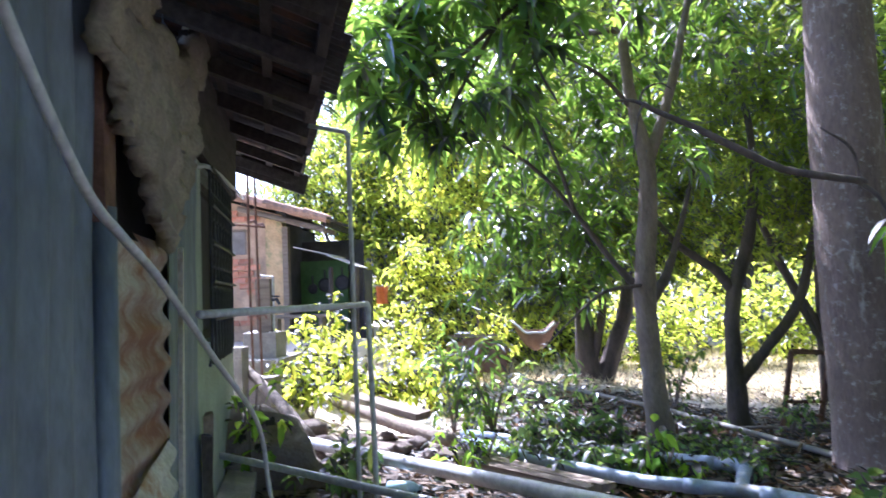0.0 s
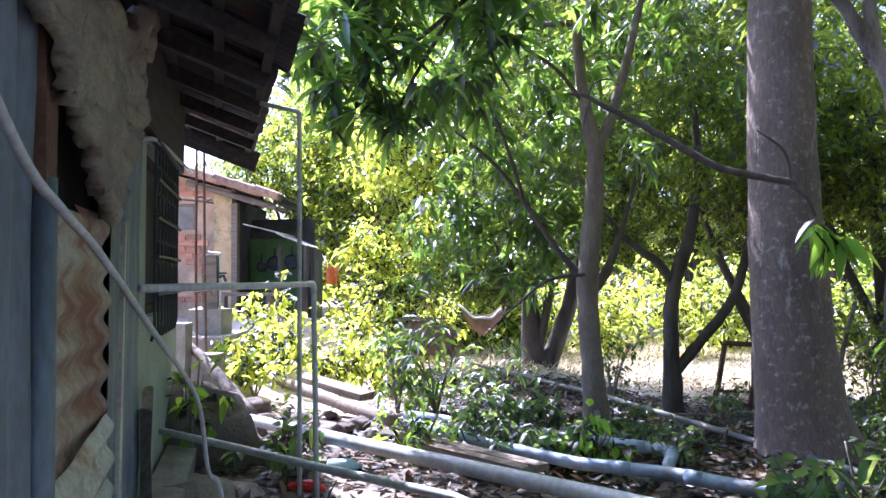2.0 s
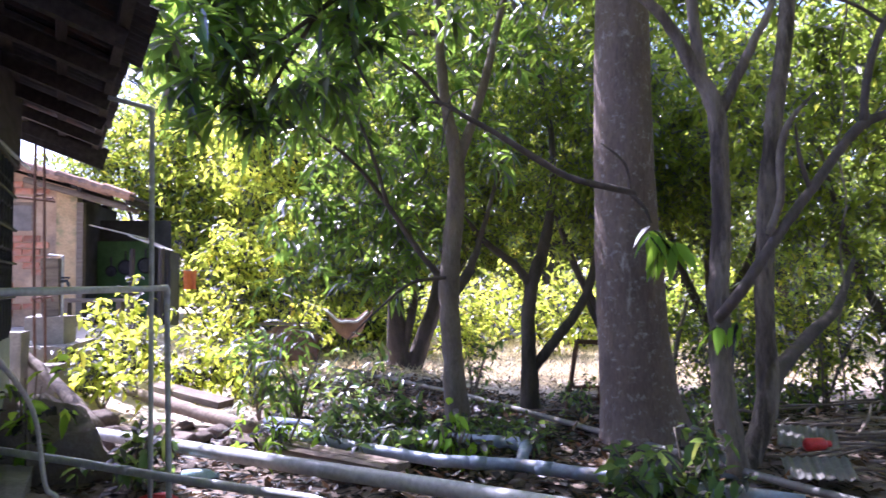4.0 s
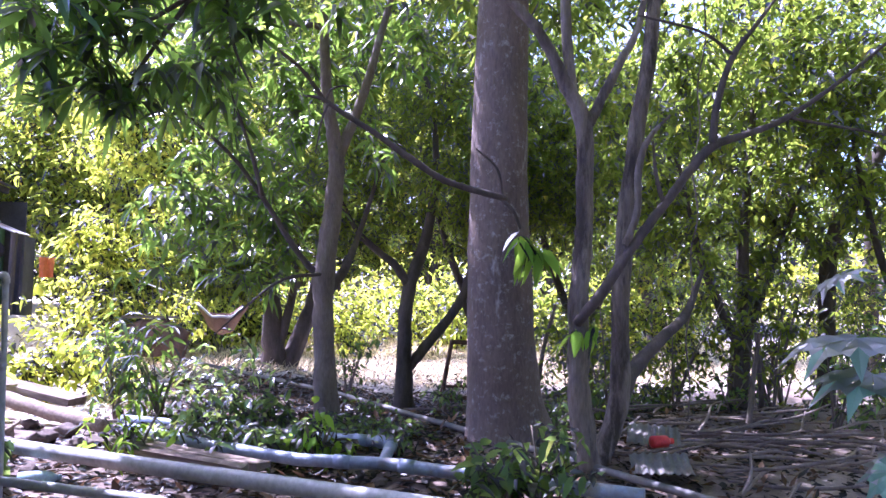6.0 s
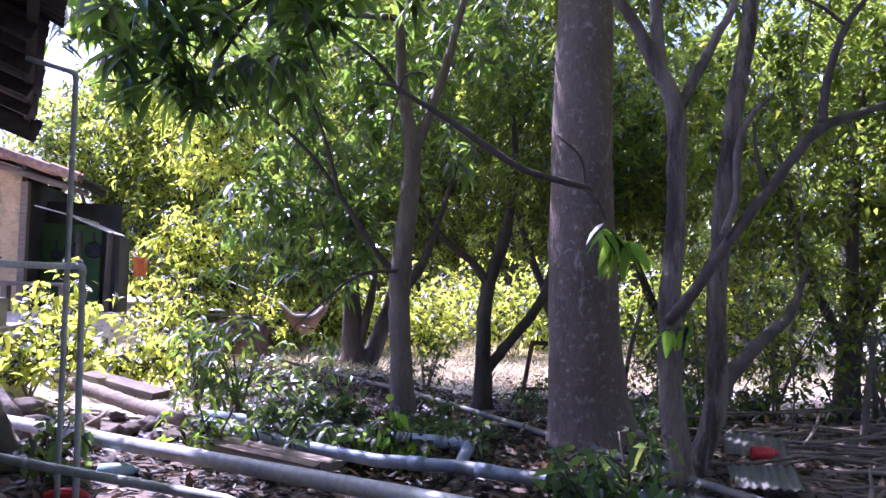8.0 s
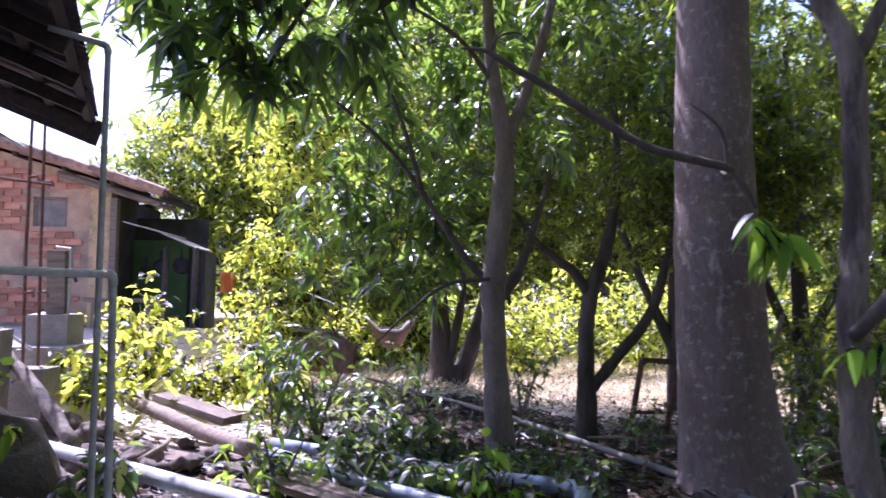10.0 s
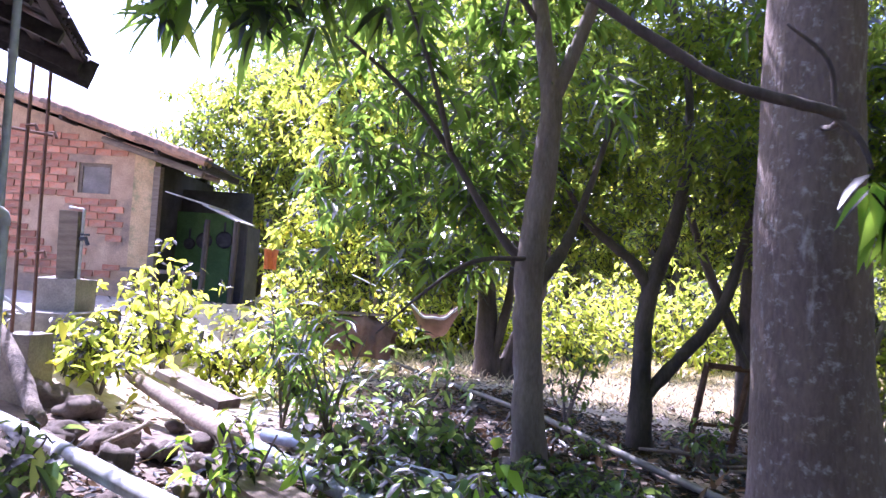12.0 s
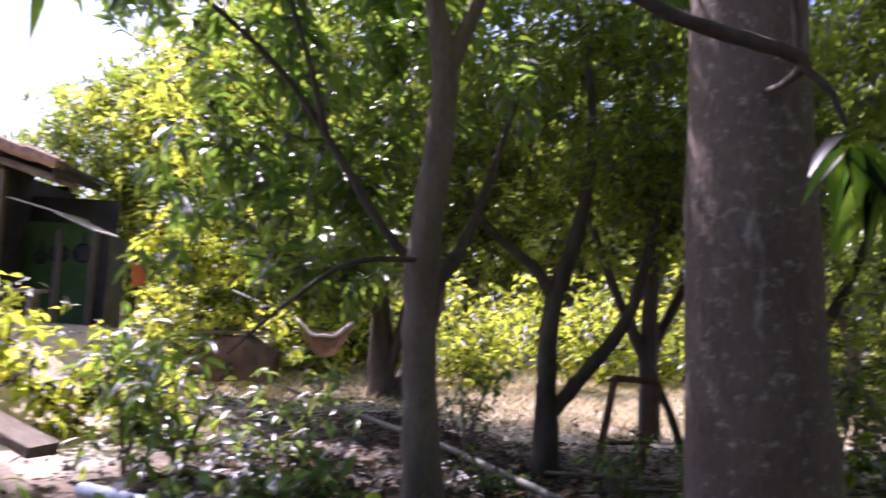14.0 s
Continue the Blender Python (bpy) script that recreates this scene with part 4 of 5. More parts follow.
snag = part("snag", limb([(2.42, 3.5, 1.36, 0.02), (2.5, 3.5, 1.55, 0.022), (2.51, 3.5, 1.82, 0.024), (2.57, 3.5, 2.0, 0.018), (2.73, 3.5, 2.17, 0.008)], 4, 8, 0.3), bark_pale, twin, "pale dead snag", True)
snag.matrix_parent_inverse = twin.matrix_world.inverted()
clothe(twin, np.array([(2.2, 3.66, 0.84), (2.3, 3.64, 0.86)]), 5, 5, 0.15, 0.075, tip_leaf, 0.6, 0.8, True, 0.1)
clothe(twin, np.concatenate([cloud(R, 110, (2.7, 5.0, 3.7), (1.5, 0.9, 0.65)), cloud(R, 120, (3.6, 6.6, 4.2), (1.8, 1.2, 0.9))]), 8, 14, 0.16, 0.055, small_leaf)

# forked tree behind
vtree = leafless("tree", "low forked tree with dark bark and small leaves", bark_dark, [
    [(2.45, 8.6, on(2.45, 8.6), 0.156), (2.44, 8.6, -0.3, 0.117), (2.43, 8.6, 0.2, 0.098), (2.43, 8.6, 0.7, 0.090), (2.5, 8.6, 1.1, 0.086), (2.69, 8.6, 1.7, 0.070), (2.8, 8.6, 2.6, 0.045), (2.7, 8.8, 3.8, 0.035), (2.3, 9.4, 5.6, 0.028), (1.9, 9.9, 7.2, 0.015)],
    [(2.47, 8.6, -0.05, 0.070), (2.75, 8.6, 0.3, 0.066), (3.05, 8.6, 0.65, 0.062), (3.25, 8.6, 1.01, 0.058), (3.4, 8.6, 1.6, 0.047), (3.65, 8.6, 2.5, 0.031)],
    [(2.46, 8.6, 1.05, 0.066), (2.28, 8.6, 1.3, 0.055), (2.1, 8.6, 1.43, 0.047), (1.75, 8.6, 1.75, 0.035), (1.4, 8.6, 2.4, 0.023)],
    [(3.2, 8.6, 0.88, 0.039), (3.38, 8.55, 0.45, 0.039), (3.57, 8.5, 0.02, 0.039), (3.75, 8.45, -0.5, 0.039)]], 12)
clothe(vtree, np.concatenate([cloud(R, 720, (2.5, 9.0, 3.5), (2.9, 1.7, 1.9)), cloud(R, 160, (1.6, 9.2, 2.2), (1.2, 0.9, 0.7)), cloud(R, 200, (4.0, 8.6, 2.2), (1.2, 1.0, 0.9))]), 6, 30, 0.125, 0.045, small_leaf)
btree = leafless("tree", "many-stemmed dark tree with small leaves", bark_dark, [
    [(1.1, 12.2, on(1.1, 12.2), 0.279), (1.05, 12.2, 0.0, 0.197), (1.0, 12.2, 0.9, 0.131), (0.9, 12.2, 2.2, 0.1), (1.2, 12.3, 4.5, 0.07), (1.4, 12.4, 7.0, 0.03)],
    [(1.15, 12.2, -0.7, 0.197), (1.55, 12.2, 0.2, 0.148), (1.8, 12.2, 1.1, 0.123), (1.9, 12.2, 2.4, 0.066)],
    [(1.1, 12.1, -0.3, 0.082), (1.35, 12.1, 0.9, 0.066), (1.4, 12.1, 2.2, 0.041)]], 10)
clothe(btree, np.concatenate([cloud(R, 620, (1.1, 12.4, 4.0), (2.4, 2.0, 2.4)), cloud(R, 120, (0.2, 11.6, 1.3), (0.9, 0.8, 0.5))]), 7, 26, 0.16, 0.058, small_leaf)
# The sunward left of the crown gets the sunlit leaf colour.
clothe(btree, np.concatenate([cloud(np.random.default_rng(77), 200, (-1.1, 12.0, 3.3), (1.0, 1.0, 1.7)), cloud(np.random.default_rng(78), 60, (-1.5, 12.4, 1.7), (0.7, 0.7, 0.7))]), 71, 24, 0.17, 0.062, sun_tinted_leaf)
# high crowns, mostly out of view, added to shade the low trees
clothe(btree, cloud(np.random.default_rng(79), 620, (1.4, 12.4, 7.2), (3.4, 2.0, 1.3)), 72, 20, 0.2, 0.075, small_leaf)
clothe(vtree, cloud(np.random.default_rng(80), 340, (1.8, 9.9, 7.2), (2.6, 1.3, 0.8)), 73, 18, 0.2, 0.075, small_leaf)


def wood_tree(x, y, s, seed, leaf, low=0.25, n=520, per=14, ll=0.2):
    """A tree of the surrounding grove."""
    rng = np.random.default_rng(seed)
    z = on(x, y)
    lean = rng.uniform(-0.4, 0.4, 2)
    t = leafless("tree", "leafy tree of the grove behind", bark_dark, [
        [(x, y, z, 0.13 * s / 3), (x + lean[0] * 0.4, y, z + s * 0.4, 0.1 * s / 3), (x + lean[0], y + lean[1], z + s * 0.9, 0.07 * s / 3), (x + lean[0] * 1.3, y, z + s * 1.6, 0.03)],
        [(x + lean[0] * 0.3, y, z + s * 0.3, 0.07 * s / 3), (x - 0.5 * s * 0.4, y, z + s * 0.7, 0.05 * s / 3), (x - s * 0.35, y, z + s * 1.2, 0.02)],
        [(x + lean[0] * 0.35, y, z + s * 0.35, 0.07 * s / 3), (x + 0.5 * s * 0.4, y, z + s * 0.75, 0.05 * s / 3), (x + s * 0.4, y, z + s * 1.2, 0.02)]], 9)
    clothe(t, cloud(rng, n, (x, y, z + s * (1.4 if y < 14 else 1.05)), (s * 0.8, s * 0.7, s * (0.72 if y < 14 else 0.85))), seed + 100, per, ll, ll * 0.38, leaf)
    return t


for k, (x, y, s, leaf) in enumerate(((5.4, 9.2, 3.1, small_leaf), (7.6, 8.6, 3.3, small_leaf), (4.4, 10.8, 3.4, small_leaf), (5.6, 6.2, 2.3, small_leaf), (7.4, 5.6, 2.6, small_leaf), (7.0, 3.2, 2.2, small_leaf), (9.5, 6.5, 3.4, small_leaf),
                                    (-4.7, 19.6, 3.5, small_leaf), (-2.9, 19.0, 3.8, sun_tinted_leaf), (-1.2, 18.0, 3.3, sun_tinted_leaf), (-0.4, 29, 5.0, sun_tinted_leaf), (1.5, 30, 5.4, sun_tinted_leaf), (4.6, 28, 5.2, sun_tinted_leaf), (8.5, 27, 5.2, sun_tinted_leaf), (12, 17, 4.4, small_leaf),
                                    (12, 10, 3.8, small_leaf), (-1.0, 27, 5.4, sun_tinted_leaf), (13, 26, 5, sun_tinted_leaf), (5, 30, 6, sun_tinted_leaf), (9.5, 30, 6, sun_tinted_leaf))):
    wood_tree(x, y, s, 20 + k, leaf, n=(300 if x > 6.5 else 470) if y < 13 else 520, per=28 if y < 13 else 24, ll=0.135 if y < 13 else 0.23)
# Unseen trees added behind and to the right, to block low sky light.
for k, (x, y, s) in enumerate(((1.5, -7.5, 4.6), (6.0, -6.0, 4.8), (10.5, -2.0, 4.6), (-3.5, -10.0, 5.0), (11.5, 3.5, 4.4))):
    wood_tree(x, y, s, 60 + k, small_leaf, n=420, per=16, ll=0.34)
for k, (x, y, s) in enumerate(((-2.5, 34.0, 8.0), (4.0, 35.0, 8.4), (10.5, 34.0, 8.2), (17.0, 32.0, 8.2), (24.0, 30.0, 8.0))):
    wood_tree(x, y, s, 80 + k, far_leaf, n=800, per=24, ll=0.42)
# the woods all round, far off
rng = np.random.default_rng(77)
ang = rng.uniform(0, 2 * math.pi, 900)
rad = rng.uniform(34, 60, 900)
px, py = np.sin(ang) * rad, 6 + np.cos(ang) * rad
hearts = np.stack([px, py, rng.uniform(0, 7, 900) * (0.6 + 0.4 * np.sin(ang * 9)) - 0.5], 1)
me = crown_mesh("far_woods", rng, hearts, 36, 1.1, 0.6, 0.3, 0.2, False, 1.0)
solo("far_woods", me, sun_tinted_leaf, "far belt of green woods round the field", "trees", kind="stuff")


# ---- low plants ----
def shrub(x, y, h, spread, n, length, width, leaf, seed, label, per=7, name="shrub", stems=5, rich=True):
    rng = np.random.default_rng(seed)
    z = on(x, y, -0.03)
    t = thing(name, label, "plant", at=(x, y, z))
    tips = []
    for k in range(stems):
        a, r = rng.uniform(0, 6.28), spread * rng.uniform(0.2, 0.8)
        tip = (r * math.cos(a), r * math.sin(a), h * rng.uniform(0.55, 0.95))
        tips.append(tip)
        part("stem", limb([(0, 0, 0, 0.012), (tip[0] * 0.4, tip[1] * 0.4, tip[2] * 0.5, 0.009), (*tip, 0.004)], 4, 5, 0.1), bark_brown, t, smooth=True)
    hearts = np.array([np.array(tips[k % stems]) * rng.uniform(0.35, 1.0) + rng.normal(size=3) * (spread * 0.28, spread * 0.28, h * 0.14) for k in range(n)])
    hearts[:, 2] = np.maximum(hearts[:, 2], 0.08)
    part("foliage", crown_mesh("foliage", rng, hearts, per, length, width, 0.5, 0.15, rich, 0.4), leaf, t)
    return t


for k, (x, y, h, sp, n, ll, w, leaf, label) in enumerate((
        (-2.2, 7.0, 0.75, 0.6, 60, 0.13, 0.06, sun_tinted_leaf, "sunlit leafy yellow-green shrub"), (-2.55, 7.25, 0.5, 0.4, 40, 0.12, 0.055, sun_tinted_leaf, "sunlit leafy yellow-green shrub"),
        (-2.3, 8.4, 1.1, 0.6, 34, 0.15, 0.08, sun_tinted_leaf, "shrub with broad pale green leaves"), (-1.75, 8.5, 0.95, 0.65, 80, 0.13, 0.065, sun_tinted_leaf, "bushy sunlit shrub with pale green leaves"), (-1.25, 9.1, 0.8, 0.5, 50, 0.13, 0.06, sun_tinted_leaf, "bushy sunlit shrub with pale green leaves"), (-1.0, 8.8, 0.9, 0.6, 34, 0.16, 0.045, sun_tinted_leaf, "young mango shrub with drooping leaves"),
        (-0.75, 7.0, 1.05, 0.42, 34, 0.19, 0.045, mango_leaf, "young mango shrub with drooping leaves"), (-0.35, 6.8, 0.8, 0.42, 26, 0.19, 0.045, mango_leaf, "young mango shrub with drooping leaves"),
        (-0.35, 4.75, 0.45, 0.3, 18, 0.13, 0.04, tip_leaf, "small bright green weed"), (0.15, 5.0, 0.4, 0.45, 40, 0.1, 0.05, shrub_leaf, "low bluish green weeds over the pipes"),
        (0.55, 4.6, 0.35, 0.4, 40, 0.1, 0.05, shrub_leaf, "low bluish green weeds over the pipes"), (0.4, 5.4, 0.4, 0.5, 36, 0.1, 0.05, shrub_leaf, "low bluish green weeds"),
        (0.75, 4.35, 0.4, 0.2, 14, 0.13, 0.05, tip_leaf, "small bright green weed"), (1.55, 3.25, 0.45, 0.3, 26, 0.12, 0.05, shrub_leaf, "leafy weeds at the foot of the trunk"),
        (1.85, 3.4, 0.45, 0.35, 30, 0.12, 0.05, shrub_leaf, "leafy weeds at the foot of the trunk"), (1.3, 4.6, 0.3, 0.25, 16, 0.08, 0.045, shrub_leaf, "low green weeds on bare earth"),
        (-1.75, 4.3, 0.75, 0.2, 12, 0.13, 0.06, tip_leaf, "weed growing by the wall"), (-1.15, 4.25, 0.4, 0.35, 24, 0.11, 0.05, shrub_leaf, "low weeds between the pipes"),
        (1.7, 8.6, 0.9, 0.4, 24, 0.1, 0.04, shrub_leaf, "thin green sapling in shade"), (-1.7, 10.4, 0.9, 0.8, 60, 0.14, 0.06, sun_tinted_leaf, "sunlit scrub beside the house"), (-2.6, 9.4, 0.9, 0.8, 60, 0.14, 0.06, sun_tinted_leaf, "sunlit scrub beside the house"),
        (-1.4, 11.6, 1.5, 0.9, 70, 0.15, 0.06, sun_tinted_leaf, "tall sunlit scrub by the house"), (-0.6, 12.8, 1.7, 0.9, 80, 0.15, 0.06, sun_tinted_leaf, "tall sunlit scrub by the house"), (-2.0, 13.6, 2.1, 1.0, 90, 0.16, 0.07, sun_tinted_leaf, "tall sunlit scrub by the house"),
        (-1.0, 14.5, 2.6, 1.1, 110, 0.17, 0.07, sun_tinted_leaf, "tall sunlit bush behind the yard"), (0.2, 15.2, 2.4, 1.1, 100, 0.17, 0.07, sun_tinted_leaf, "tall sunlit bush behind the yard"), (-2.6, 15.8, 3.2, 1.2, 120, 0.18, 0.075, sun_tinted_leaf, "tall sunlit bush behind the yard"),
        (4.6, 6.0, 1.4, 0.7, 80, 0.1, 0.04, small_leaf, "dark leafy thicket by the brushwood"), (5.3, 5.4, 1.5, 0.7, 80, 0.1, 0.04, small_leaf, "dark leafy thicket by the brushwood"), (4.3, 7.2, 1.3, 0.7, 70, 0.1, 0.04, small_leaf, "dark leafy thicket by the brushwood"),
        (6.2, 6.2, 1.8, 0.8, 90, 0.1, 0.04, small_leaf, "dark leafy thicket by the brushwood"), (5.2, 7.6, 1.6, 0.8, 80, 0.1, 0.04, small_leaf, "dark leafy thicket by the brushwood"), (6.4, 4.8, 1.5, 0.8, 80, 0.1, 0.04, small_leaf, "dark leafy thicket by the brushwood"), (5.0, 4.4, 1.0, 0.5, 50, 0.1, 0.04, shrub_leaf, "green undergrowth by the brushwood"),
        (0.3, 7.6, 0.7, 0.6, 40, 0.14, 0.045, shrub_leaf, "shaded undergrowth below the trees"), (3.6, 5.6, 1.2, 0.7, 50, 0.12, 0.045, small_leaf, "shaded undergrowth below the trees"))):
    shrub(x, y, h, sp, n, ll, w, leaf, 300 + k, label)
# Every third thicket takes the sunlit leaf colour, for bright spots in the shade.
for k, (x, y, h) in enumerate(((5.9, 7.6, 2.2), (6.9, 7.2, 2.3), (7.8, 6.4, 2.2), (8.6, 7.6, 2.5), (6.6, 8.8, 2.4), (4.8, 8.6, 1.7), (9.8, 9.0, 2.6), (8.2, 5.0, 2.2))):
    shrub(x, y, h, 0.9, 110, 0.11, 0.045, small_leaf if k % 3 else sun_tinted_leaf, 500 + k, "dense thicket at the edge of the grove", per=9, rich=False)
weeds = np.random.default_rng(640)
for k in range(24):
    x, y = weeds.uniform(-0.4, 1.5), weeds.uniform(4.5, 6.4)
    if (x - 1.0) ** 2 + (y - 5.9) ** 2 < 0.06 or abs(y - 5.37 + 0.687 * x) < 0.16:
        continue
    shrub(x, y, weeds.uniform(0.1, 0.22), weeds.uniform(0.14, 0.32), 20, 0.07, 0.036, shrub_leaf, 700 + k, "low dull green weeds on shaded earth", per=6, stems=4)
for k in range(12):
    x, y = weeds.uniform(2.4, 5.0), weeds.uniform(4.8, 7.0)
    shrub(x, y, weeds.uniform(0.25, 0.6), weeds.uniform(0.25, 0.45), 26, 0.09, 0.04, shrub_leaf, 760 + k, "dark weeds among the brushwood", per=6, stems=4)
for k in range(46):
    x, y = R.uniform(-3, 15), R.uniform(17, 22)
    if -9 < x < -2.4 and y < 20:
        continue
    shrub(x, y, R.uniform(1.2, 3.0), R.uniform(0.9, 1.6), 60, 0.26, 0.11, sun_tinted_leaf if k % 5 else small_leaf, 400 + k, "scrub at the edge of the field", rich=False)

# dead leaves over the ground
rng = np.random.default_rng(5)
n = 30000
px, py = rng.normal(0.8, 2.6, n), rng.uniform(2.5, 12, n)
keep = (rng.uniform(size=n) < 0.15) | ~(((px < -0.5) & (py > 5.4)) | (py > 10.3))
px, py = px[keep], py[keep]
n = len(px)
pz = np.array([height(a, b) for a, b in zip(px, py)]) + 0.008
way = rng.normal(size=(n, 3)) * (1, 1, 0.25)
me = leaf_mesh("dead_leaves", np.stack([px, py, pz], 1), way, np.array([0, 0, 1.0]) + rng.normal(size=(n, 3)) * 0.3, rng.uniform(0.05, 0.13, n), rng.uniform(0.02, 0.05, n), 0.0)
solo("dead_leaves", me, dry_leaf, "brown dead leaves strewn over the ground", "leaf litter", kind="stuff")

# dry grass of the field behind
rng = np.random.default_rng(9)
n = 60000
px, py = rng.uniform(-2.5, 16, n), rng.uniform(10.5, 24, n)
keep = (py > 11.5 + rng.normal(size=n) * 0.8) | (px > 3.5)
px, py = px[keep], py[keep]
n = len(px)
pz = np.array([height(a, b) for a, b in zip(px, py)]) - 0.01
me = leaf_mesh("dry_grass", np.stack([px, py, pz], 1), rng.normal(size=(n, 3)) * (0.9, 0.9, 0.2) + (0, 0, 0.8), rng.normal(size=(n, 3)), rng.uniform(0.08, 0.3, n), rng.uniform(0.012, 0.03, n), 0.3)
solo("dry_grass", me, straw, "pale dry grass over the open field", "grass", kind="stuff")


# ---- things on the ground and by the house ----
def stone_mesh(seed, size=(1, 1, 1)):
    bm = bmesh.new()
    bmesh.ops.create_icosphere(bm, subdivisions=3, radius=1)
    for v in bm.verts:
        k = 1 + 0.55 * noise.noise(v.co * 1.3 + Vector((seed * 7.1, 0, 0))) + 0.3 * noise.noise(v.co * 2.7 + Vector((0, seed * 3.3, 0))) + 0.1 * noise.noise(v.co * 6)
        v.co = Vector((v.co.x * size[0], v.co.y * size[1], v.co.z * size[2])) * k
    me = bpy.data.meshes.new("rock")
    bm.to_mesh(me)
    bm.free()
    me.polygons.foreach_set("use_smooth", [True] * len(me.polygons))
    return me


rock_meshes = [stone_mesh(k, (1, 0.8, 0.6)) for k in range(7)]


def rock(x, y, r, k, label="brown field stone on the bare earth"):
    ob = part("rock", rock_meshes[k % 7], stone)
    ob.matrix_world = Matrix.Translation((x, y, height(x, y) + r * 0.3)) @ pose(0, 0, 0, random.uniform(-20, 20), random.uniform(-20, 20), random.uniform(0, 360)) @ Matrix.Scale(r, 4)
    tagged(ob, label, "rock", "stones by the pipes")


for k, (x, y, r) in enumerate(((-2.03, 6.39, 0.15), (-1.36, 5.53, 0.14), (-0.92, 5.67, 0.11), (-2.3, 6.45, 0.17), (-1.6, 5.2, 0.16), (-1.85, 5.0, 0.22), (-1.15, 5.1, 0.12), (-1.0, 5.35, 0.1), (-0.75, 5.25, 0.09), (-1.5, 5.9, 0.1),
                               (-1.25, 6.2, 0.08), (-0.6, 4.75, 0.07), (-1.4, 4.75, 0.1), (-0.9, 4.6, 0.06), (-1.7, 5.6, 0.13), (-0.35, 5.9, 0.08))):
    rock(x, y, r, k)
for k in range(40):
    x, y = R.uniform(-2.2, 2.6), R.uniform(3.6, 9)
    rock(x, y, R.uniform(0.02, 0.055), k, "small stone among dead leaves")

pump = thing("standpipe_post", "wooden post with a water tap on a concrete block", "tap post", at=(-2.93, 7.7, 0))
part("post", Shape().box((-0.085, -0.05, 0.8), (0.085, 0.06, 1.4), wear=0.008), timber, pump, "grey weathered post")
part("block", Shape().box((-0.19, -0.17, 0.1), (0.19, 0.17, 0.8), wear=0.015), concrete, pump, "pale concrete block")
part("riser", Shape().tube([(0.105, 0, 0.78), (0.105, 0, 1.42), (-0.03, 0, 1.43)], 0.014, 8), pvc, pump, "thin white riser pipe")
part("tap", Shape().tube([(0.1, -0.02, 1.15), (0.16, -0.04, 1.16), (0.19, -0.05, 1.1)], 0.018, 8).box((0.11, -0.05, 1.18), (0.19, -0.03, 1.2)), dark_steel, pump, "small metal tap")
slab = solo("washing_slab", Shape().box((-4.6, 7.3, 0.1), (-2.65, 8.2, 0.5), wear=0.03), concrete, "low concrete slab beside the tap post", "slab")
for x, y, dx in ((-2.6, 6.45, 0.0), (-2.62, 6.72, -0.02), (-2.95, 6.5, 0.0)):
    rod = thing("rod", "thin upright rusty steel rod", "rod", "upright rods")
    part("rod_shaft", Shape().tube([(x + 0.03, y, height(x, y) - 0.1), (x, y, 1.3), (x + dx, y, 2.75)], 0.013, 6), rust, rod)
    for z in (1.0, 1.9):
        part("tie", Shape().tube([(x, y - 0.02, z), (x + 0.07, y - 0.02, z + 0.01), (x + 0.09, y - 0.03, z - 0.03)], 0.012, 6), rust, rod)
solo("crossbar_rod", Shape().tube([(-3.0, 6.48, 1.92), (-2.5, 6.6, 1.87)], 0.012, 6), rust, "rusty rod tied across the uprights", "rod")
solo("crossbar_rod", Shape().tube([(-3.3, 6.5, 1.05), (-2.6, 6.62, 0.55)], 0.014, 6), hose_mat, "pale slanting rod between the uprights", "rod")
ledge = thing("ledge", "broken concrete ledge at the corner of the hut", "ledge", at=(0, 0, 0))
part("pier", Shape().box((-2.66, 5.95, -0.2), (-2.5, 6.12, 0.74), wear=0.02), concrete, ledge)
part("block", Shape().box((-2.62, 6.3, -0.2), (-2.36, 6.6, 0.42), wear=0.025), concrete, ledge)
solo("boulder", stone_mesh(31, (0.42, 0.32, 0.37)), stone, "large grey boulder by the ledge", "rock").matrix_world = Matrix.Translation((-1.78, 4.62, 0.0))
solo("boulder", stone_mesh(33, (0.22, 0.17, 0.16)), stone, "slab of broken concrete leaning by the wall", "rubble").matrix_world = Matrix.Translation((-1.15, 2.75, -0.1)) @ pose(0, 0, 0, 0, 30, 20)
solo("boulder", stone_mesh(36, (0.4, 0.3, 0.24)), stone, "dark rubble mound beside the hut wall", "rubble").matrix_world = Matrix.Translation((-1.45, 3.6, -0.16))


def board(name, a, b, w, t, mat, label, cat, wear=0.012):
    a, b = Vector(a), Vector(b)
    m = Matrix.Translation(a) @ (b - a).to_track_quat("X", "Z").to_matrix().to_4x4()
    ob = solo(name, Shape().box((0, -w / 2, 0), ((b - a).length, w / 2, t), wear=wear), mat, label, cat)
    ob.matrix_world = m
    return ob


solo("log", limb([(-1.98, 7.03, 0.1, 0.055), (-1.5, 6.48, 0.06, 0.06), (-1.1, 6.02, 0.03, 0.058), (-0.62, 5.47, 0.0, 0.05)], 5, 10, 0.25), timber, "weathered round beam lying on sunlit earth", "log", smooth=True)
board("plank", (-1.75, 7.15, 0.08), (-0.95, 6.3, 0.02), 0.16, 0.06, timber, "pale sunlit board lying on the earth", "plank")
board("plank", (-0.6, 5.0, 0.02), (0.4, 4.0, 0.02), 0.12, 0.035, timber, "grey board lying between the pipes", "plank")
board("plank", (-0.5, 4.78, 0.0), (0.3, 3.9, 0.03), 0.07, 0.05, timber, "narrow grey batten between the pipes", "plank")
